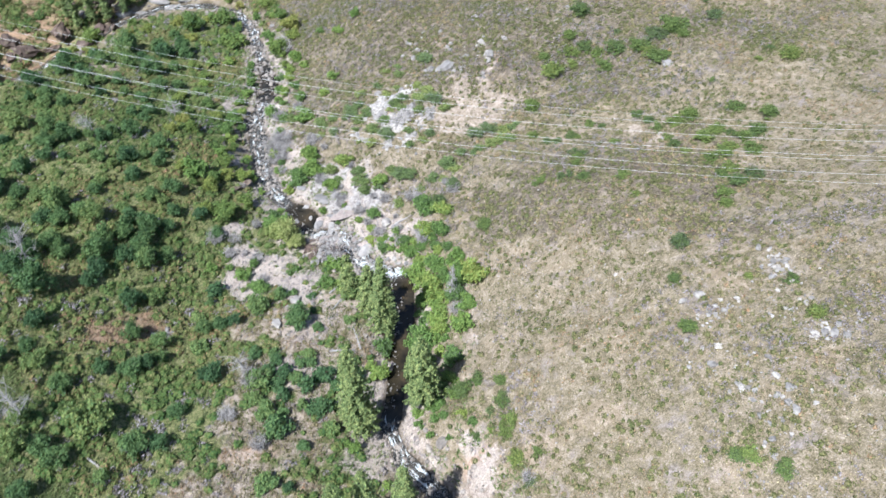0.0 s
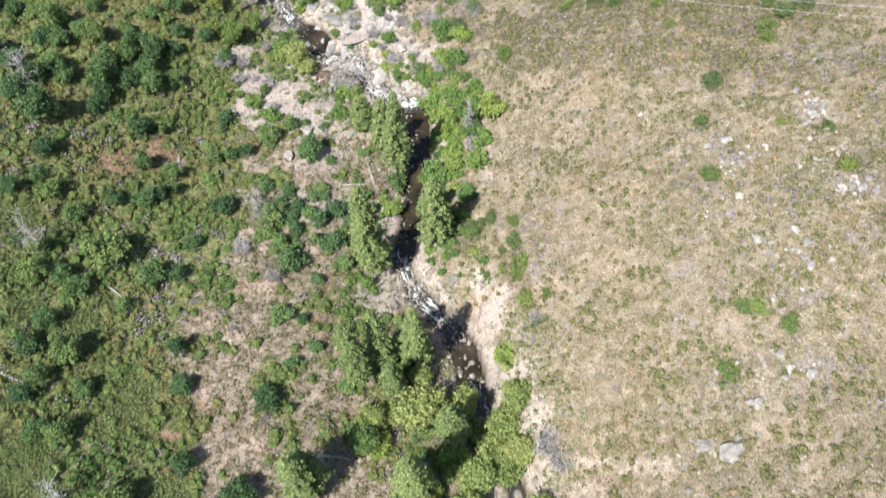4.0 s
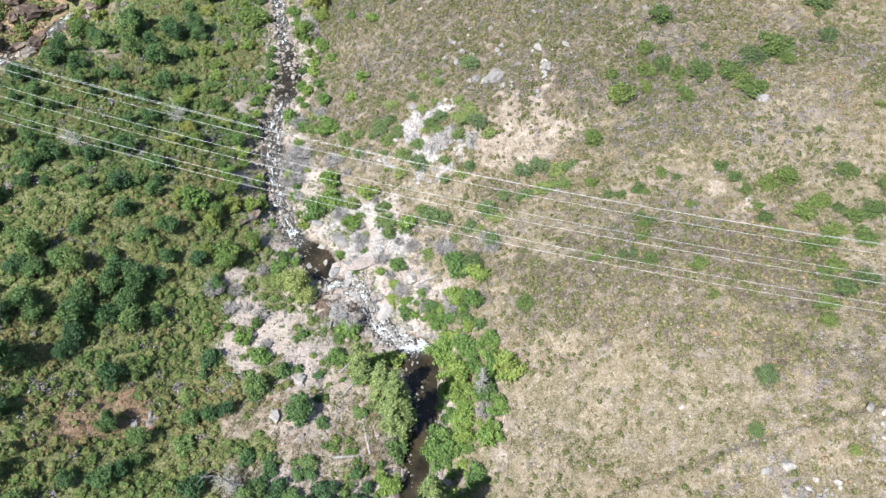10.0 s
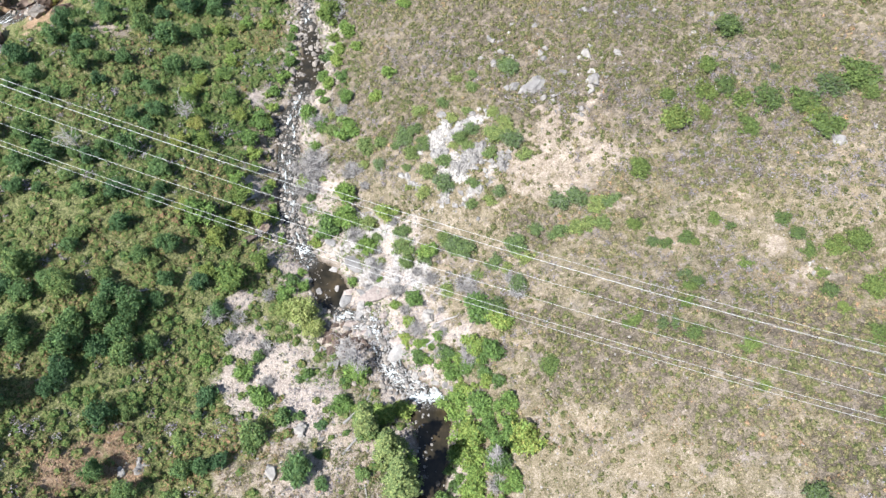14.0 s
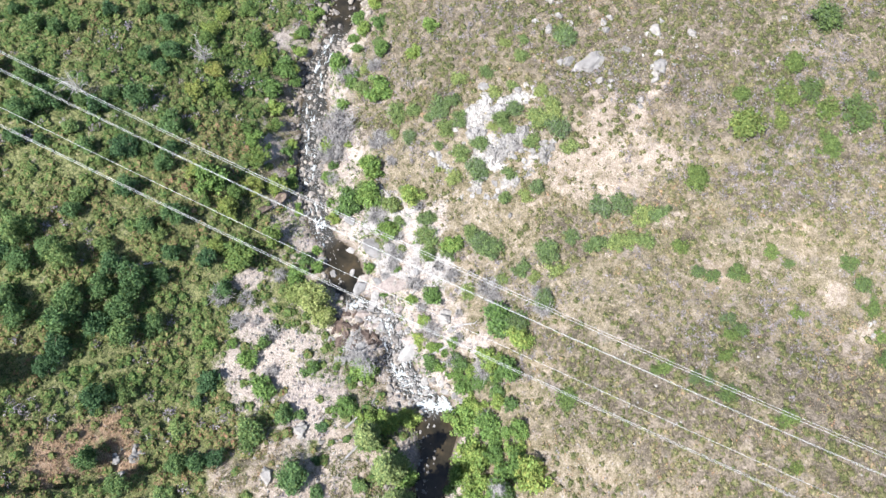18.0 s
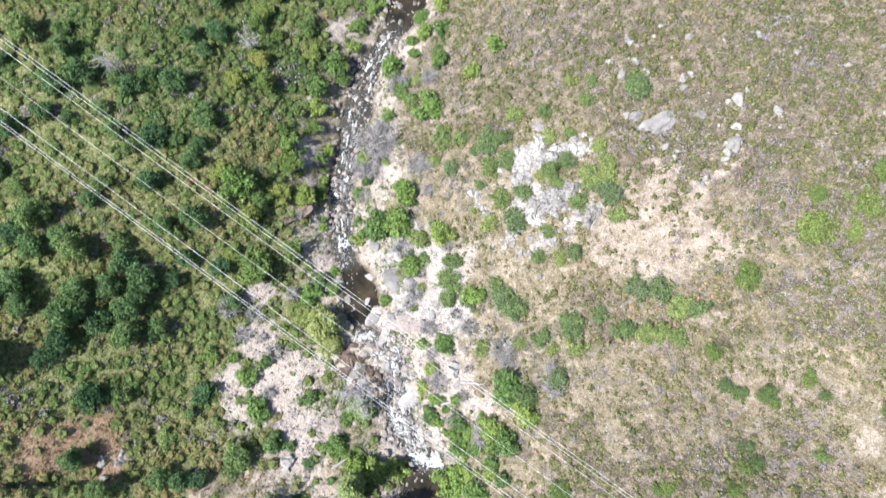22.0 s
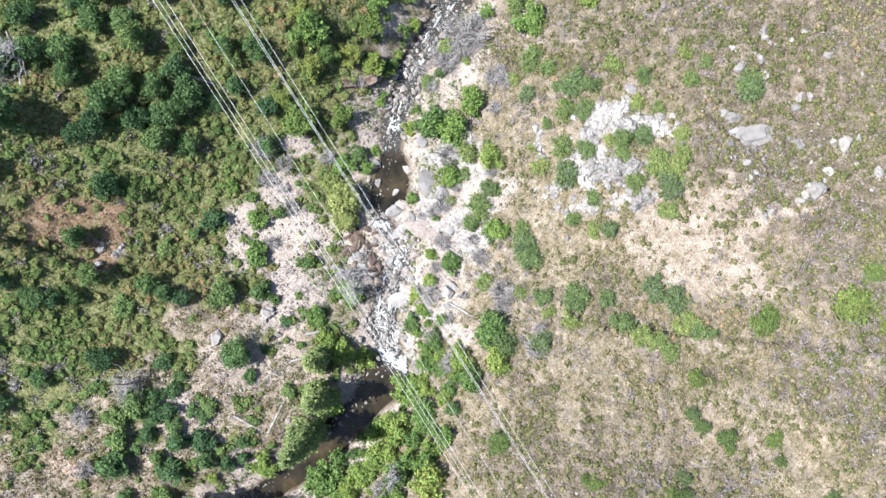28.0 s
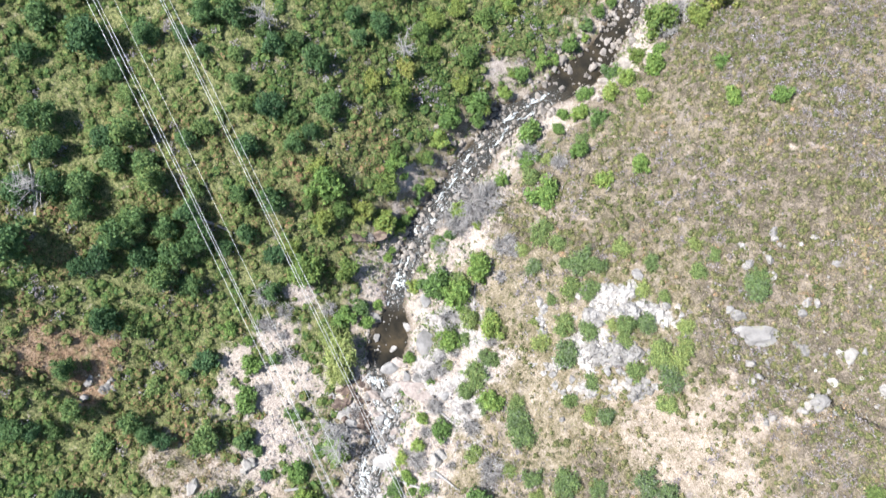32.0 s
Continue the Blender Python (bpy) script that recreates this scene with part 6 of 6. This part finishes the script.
def keep_herb(x, y):
    sand, _, _, wet, d = covers(x, y)
    a = np.abs(d)
    return (1 - wet) * np.clip((11 - a) / 5, 0, 1) * np.clip(0.25 + 1.2 * rough(x, y, 4, 45), 0.02, 1) * np.clip((y - 4) / 5, 0, 1)


def keep_twig(x, y):
    sand, _, _, wet, d = covers(x, y)
    return (1 - wet) * sand * np.clip(0.2 + 1.3 * rough(x, y, 5, 46), 0.02, 1)


RIGHT, LEFT = (-42, 84, -2, 192), (-122, 10, -2, 186)
DRY = (-56, 0, 0, 66)
scatter_stuff("green_scrub", "dense knee-high green and rusty scrub", SCRUB_LEAF, 24000, LEFT, keep_scrub, (0.22, 0.6), 18, 51, lambda x, y: 0.43 + 0.75 * rough(x, y, 9, 67) + 0.35 * patches(x, y, RUSTY), 0.8, 0.22)
scatter_stuff("scrub_bushes", "waist-high rounded bushes of olive-green scrub", SCRUB_LEAF, 12000, LEFT, keep_scrub, (0.35, 0.95), 44, 57, lambda x, y: 0.40 + 0.75 * rough(x, y, 9, 67) + 0.3 * patches(x, y, RUSTY), 0.85, 0.12, 0.0, -0.2, BALL_2, 0.24)
scatter_stuff("grey_scrub", "grey half-dead bushes among the scrub", GREY_LEAF, 3000, LEFT, keep_scrub_grey, (0.3, 0.9), 40, 58, lambda x, y: 0.5 + 0.35 * rough(x, y, 6, 68), 0.85, 0.2)
scatter_stuff("olive_brush", "low olive and tan brush on the dry hillside", BRUSH_LEAF, 76000, RIGHT, keep_brush, (0.14, 0.42), 9, 52, lambda x, y: 0.34 + 1.1 * rough(x, y, 10, 62) + 0.5 * rough(x, y, 3, 72) + 0.16 * np.clip((60 - y) / 30, 0, 1) - 0.08 * np.clip((y - 100) / 12, 0, 1) + 0.2 * np.clip((x - 30) / 10, 0, 1) * np.clip((58 - y) / 12, 0, 1), 1.1, 0.28, 0.0, 0.0, None, 0.26)
scatter_stuff("brush_clumps", "knee-high rounded clumps of dark olive and grey-brown brush", BRUSH_LEAF, 25000, RIGHT, lambda x, y: keep_brush(x, y) * np.clip(0.3 + 0.8 * dense_brush(x, y) + 0.5 * rough(x, y, 7, 48) + 0.25 * np.clip((62 - y) / 15, 0, 1), 0.03, 1), (0.2, 0.6), 20, 152, lambda x, y: 0.26 + 0.8 * rough(x, y, 8, 162), 0.8, 0.2, 0.0, -0.2, BALL_1, 0.26)
scatter_stuff("dry_brush", "low grey-olive brush on the dry slope by the creek", BRUSH_LEAF, 5200, DRY, keep_dry, (0.15, 0.5), 16, 59, lambda x, y: 0.62 + 0.7 * rough(x, y, 5, 69) + 0.3 * patches(x, y, RED), 0.9, 0.24)
scatter_stuff("gorge_brush", "rusty and grey brush on the slope above the gorge", BRUSH_LEAF, 2600, (-125, -40, 140, 192), keep_gorge, (0.4, 1.2), 22, 60, lambda x, y: 0.48 + 0.9 * rough(x, y, 8, 70), 0.9, 0.24)
scatter_stuff("gorge_bushes", "dark green and rust-red bushes on the slope above the gorge", SCRUB_LEAF, 1500, (-125, -40, 140, 192), lambda x, y: keep_gorge(x, y) * np.clip(0.35 + 1.3 * rough(x, y, 6, 49), 0, 1), (0.6, 1.9), 46, 160, lambda x, y: 0.58 + 1.2 * rough(x, y, 7, 170), 0.9, 0.16, 0.0, -0.2, BALL_2, 0.3)
scatter_stuff("grey_brush", "patches of low grey brush", GREY_LEAF, 14000, RIGHT, keep_grey, (0.22, 0.6), 18, 53, lambda x, y: 0.5 + 0.35 * rough(x, y, 6, 63), 0.8, 0.22)
scatter_stuff("dry_grass", "tufts of dry straw-coloured grass", GRASS_LEAF, 36000, (-112, 80, -2, 190), keep_grass, (0.1, 0.26), 6, 54, lambda x, y: 0.5 + 0.4 * rough(x, y, 7, 64), 1.1, 0.4)
scatter_stuff("green_herbs", "fresh green herbs and low plants along the creek", HERB_LEAF, 15000, (-62, 20, 0, 168), keep_herb, (0.15, 0.45), 12, 55, lambda x, y: 0.5 + 0.5 * rough(x, y, 5, 65), 0.7, 0.35)
scatter_stuff("lush_grass", "short yellow-green grass between the trees", HERB_LEAF, 15000, (-56, -10, 0, 60), lambda x, y: patches(x, y, LUSH), (0.15, 0.40), 12, 156, lambda x, y: 0.62 + 0.4 * rough(x, y, 4, 65), 0.7, 0.3)
scatter_stuff("dead_twigs", "grey dead twigs and litter on the sand", GREY_LEAF, 6000, (-45, 20, 8, 120), keep_twig, (0.15, 0.5), 11, 56, lambda x, y: 0.6 + 0.4 * rough(x, y, 5, 66), 0.5, 0.25)


def pebbles(name, label, count, seed, keep, sizes, box, mat):
    rng = np.random.default_rng(seed)
    n = count * 8
    x, y = rng.uniform(box[0], box[1], n), rng.uniform(box[2], box[3], n)
    ok = np.nonzero(rng.uniform(size=n) < keep(x, y))[0][:count]
    x, y = x[ok], y[ok]
    m = len(x)
    co, tri = BALL_1
    s = np.exp(rng.uniform(math.log(sizes[0]), math.log(sizes[1]), m))
    shape = co[None] * rng.uniform(0.75, 1.15, (m, len(co), 1)) * s[:, None, None] * rng.uniform(0.6, 1.1, (m, 1, 3)) * 0.5
    shape = shape + np.stack([x, y, np.maximum(land(x, y), creek_near(x, y)[1] - 0.13) + 0.12 * s], -1)[:, None, :]
    tris = tri[None] + (np.arange(m) * len(co))[:, None, None]
    tagged(new(name, mesh_of(name, shape.reshape(-1, 3), tris.reshape(-1, 3), mat)), label, "stones", kind="stuff")


def keep_creek(x, y):
    _, _, _, _, d = covers(x, y)
    run = creek_near(x, y)[2]
    still = np.clip(1.95 - np.abs(run - 9.7) / 1.2, 0, 1) + np.clip(2.0 - np.abs(run - 14.95) / 0.5, 0, 1) + 0.6 * np.clip(1.2 - np.abs(run - 21.8) / 0.7, 0, 1)
    return np.exp(-(d / np.where(run > 15.8, 2.6, 3.0)) ** 2) * np.clip(1 - still * (np.abs(d) < 2.4), 0.002, 1) * np.where(run > 15.8, 0.45, 1.0) * np.clip((run - 2) / 2, 0.2, 1) * np.where((run > 3) & (run < 5.5) & (np.abs(d) < 2.4), 0.4, 1.0)


def keep_hill_stone(x, y):
    sand, _, _, wet, d = covers(x, y)
    spots = patches(x, y, [(8, 125, 16, 9, 20), (35, 45, 8, 16, 0), (28, 24, 9, 8, 0), (-12, 100, 9, 7, 0), (-14, 90, 7, 6, 0), (8, 62, 10, 18, 0)], 0.6)
    return np.clip(d / 5, 0, 1) * (0.06 + 0.9 * spots)


def keep_bar_stone(x, y):
    sand, _, _, wet, d = covers(x, y)
    return sand * (d < 0) * (y > 50) * 0.8


pebbles("creek_stones", "loose tan and grey stones along the creek bed", 6000, 71, keep_creek, (0.14, 0.95), (-62, 14, 0, 168), CREEK_STONE)
pebbles("hill_stones", "scattered pale stones on the hillside", 3200, 72, keep_hill_stone, (0.1, 0.42), (-30, 64, 0, 150), BOULDER_STONE)
pebbles("bar_stones", "loose stones on the sandy bar", 1500, 73, keep_bar_stone, (0.12, 0.5), (-40, 0, 10, 100), BOULDER_STONE)


def keep_rapid(x, y):
    d, _, run = creek_near(x, y)
    return np.exp(-(d / 1.7) ** 2) * ((run > 11.3) & (run < 13.6))


pebbles("rapid_stones", "bleached grey stones heaped in the rapids", 650, 74, keep_rapid, (0.15, 0.6), (-26, -5, 73, 90), RAPID_STONE)

pebbles("upper_creek_stones", "heaped pale stones along the banks of the upper creek", 1200, 75, lambda x, y: np.exp(-((np.abs(creek_near(x, y)[0]) - 2.0) / 1.3) ** 2) * np.clip(0.45 + 1.3 * rough(x, y, 5, 77), 0, 1), (0.16, 1.1), (-50, -26, 94, 160), CREEK_STONE)

# Whitewater in the rapids.
RAPIDS = [(10.9, 11.05, 1.9, 26), (11.05, 13.8, 1.3, 24), (15.9, 17.0, 0.9, 12), (17.4, 18.6, 0.9, 12), (19.0, 20.6, 0.9, 14), (6.0, 8.2, 0.8, 24), (3.2, 4.3, 0.8, 20), (22.6, 25.0, 1.0, 40), (26.0, 31.8, 1.4, 150)]
full, over = creek_line(0.16, 1.0, 32.0)
rng = np.random.default_rng(77)
pieces = []
for lo, hi, wide, count in RAPIDS:
    some = np.nonzero((full[:, 0] >= lo) & (full[:, 0] <= hi))[0]
    for k in rng.choice(some, count):
        n = int(rng.integers(5, 16)) if hi - lo > 0.3 else int(rng.integers(3, 6))
        j = np.clip(np.arange(k, k + n), 0, len(full) - 1)
        s = rng.uniform(-1, 1) * wide + np.cumsum(rng.normal(size=n)) * 0.05
        half = rng.uniform(0.04, 0.2) * np.sin(np.linspace(0.15, math.pi - 0.15, n)) * rng.uniform(0.6, 1.3, n)
        z = full[j, 3] - 0.075 + rng.uniform(0, 0.05, n)
        rows = [np.stack([full[j, 1] + over[j, 0] * (s + e * half), full[j, 2] + over[j, 1] * (s + e * half), z + lift], 1) for e, lift in ((-1, -0.03), (-0.3, 0.03), (0.4, 0.025), (1, -0.03))]
        co = np.stack(rows, 1).reshape(-1, 3)
        tri = [(4 * a + b, 4 * a + b + 1, 4 * a + b + 5) for a in range(n - 1) for b in range(3)] + [(4 * a + b, 4 * a + b + 5, 4 * a + b + 4) for a in range(n - 1) for b in range(3)]
        pieces.append((co, np.array(tri)))
lip = np.linspace(0, 1, 24)
lx, ly = -9.8 + 4.3 * lip, 73.75 + 0.75 * lip + 0.12 * np.sin(lip * 11)
rows = [np.stack([lx, ly + e * (0.2 + 0.1 * np.sin(lip * 23)), 0 * lx + 14.84 + up], 1) for e, up in ((-1, -0.05), (-0.3, 0.06), (0.4, 0.07), (1, 0.0))]
pieces.append((np.stack(rows, 1).reshape(-1, 3), np.array([(4 * a + b, 4 * a + b + 4, 4 * a + b + 5) for a in range(23) for b in range(3)] + [(4 * a + b, 4 * a + b + 5, 4 * a + b + 1) for a in range(23) for b in range(3)])))
for fx, fy, fw in FOAMS + [(-95, 159, 2.4), (-95.5, 158.2, 2.2), (-94.4, 159.8, 2.0)]:
    fz = float(creek_near([fx], [fy])[1][0]) - 0.05
    for _ in range(9):
        ang, n = rng.uniform(0, 6.28), 6
        cx, cy, ln, wd = fx + rng.normal() * fw * 0.25, fy + rng.normal() * fw * 0.25, fw * rng.uniform(0.3, 0.6), rng.uniform(0.06, 0.2)
        t = np.linspace(-0.5, 0.5, n)
        half = wd * np.cos(t * 2.9) * rng.uniform(0.6, 1.2, n)
        bx, by = cx + ln * t * math.cos(ang) + rng.normal(size=n) * 0.04, cy + ln * t * math.sin(ang) + rng.normal(size=n) * 0.04
        rows = [np.stack([bx - math.sin(ang) * e * half, by + math.cos(ang) * e * half, fz + lift + 0 * bx], 1) for e, lift in ((-1, -0.04), (-0.3, 0.04), (0.4, 0.035), (1, -0.04))]
        tri = [(4 * a + b, 4 * a + b + 1, 4 * a + b + 5) for a in range(n - 1) for b in range(3)] + [(4 * a + b, 4 * a + b + 5, 4 * a + b + 4) for a in range(n - 1) for b in range(3)]
        pieces.append((np.stack(rows, 1).reshape(-1, 3), np.array(tri)))
tagged(new("whitewater", mesh_of("whitewater", *joined(pieces), FOAM, True)), "white foam of small rapids on the creek", "foam", kind="stuff")


# ---- power line ----
CABLES = [("power_cable", 75.58, -0.1755, 37.62, -0.0535), ("power_cable", 75.37, -0.176, 39.23, -0.053), ("power_cable", 76.36, -0.1785, 41.06, -0.0475),
          ("power_cable", 80.70, -0.179, 37.15, -0.052), ("power_cable", 81.45, -0.180, 39.5, -0.050), ("power_cable", 81.03, -0.1795, 41.5, -0.049), ("shield_wire", 78.44, -0.177, 44.5, -0.0575)]
CABLE_METAL, cnt, cp = shader("cable_aluminium", 0.5, 0.4)
cp.inputs["Metallic"].default_value = 0.3
cnt.links.new(ramp(cnt, noise_node(cnt, 0.6, 3, 0.6, position(cnt)), [(0.3, (0.34, 0.34, 0.335)), (0.7, (0.47, 0.47, 0.455))]), cp.inputs["Base Color"])
for name, y0, y1, z0, z1 in CABLES:
    r = 0.018 if name == "power_cable" else 0.013
    xs = np.arange(-240, 201, 4.0)
    ang = np.arange(6) * math.pi / 3
    mid = np.stack([xs, y0 + y1 * xs, z0 + z1 * xs + 0.0011 * (xs + 20) ** 2], 1)
    ring = mid[:, None, :] + r * np.stack([0 * ang, np.cos(ang), np.sin(ang)], 1)[None]
    tri = [(i * 6 + j, i * 6 + (j + 1) % 6, i * 6 + 6 + (j + 1) % 6, i * 6 + 6 + j) for i in range(len(xs) - 1) for j in range(6)]
    ob = new(name, mesh_of(name, ring.reshape(-1, 3), np.array(tri), CABLE_METAL, True))
    tagged(ob, "long sagging aluminium power cable across the valley" if name == "power_cable" else "thin shield wire above the power cables", "power cable", "power lines")
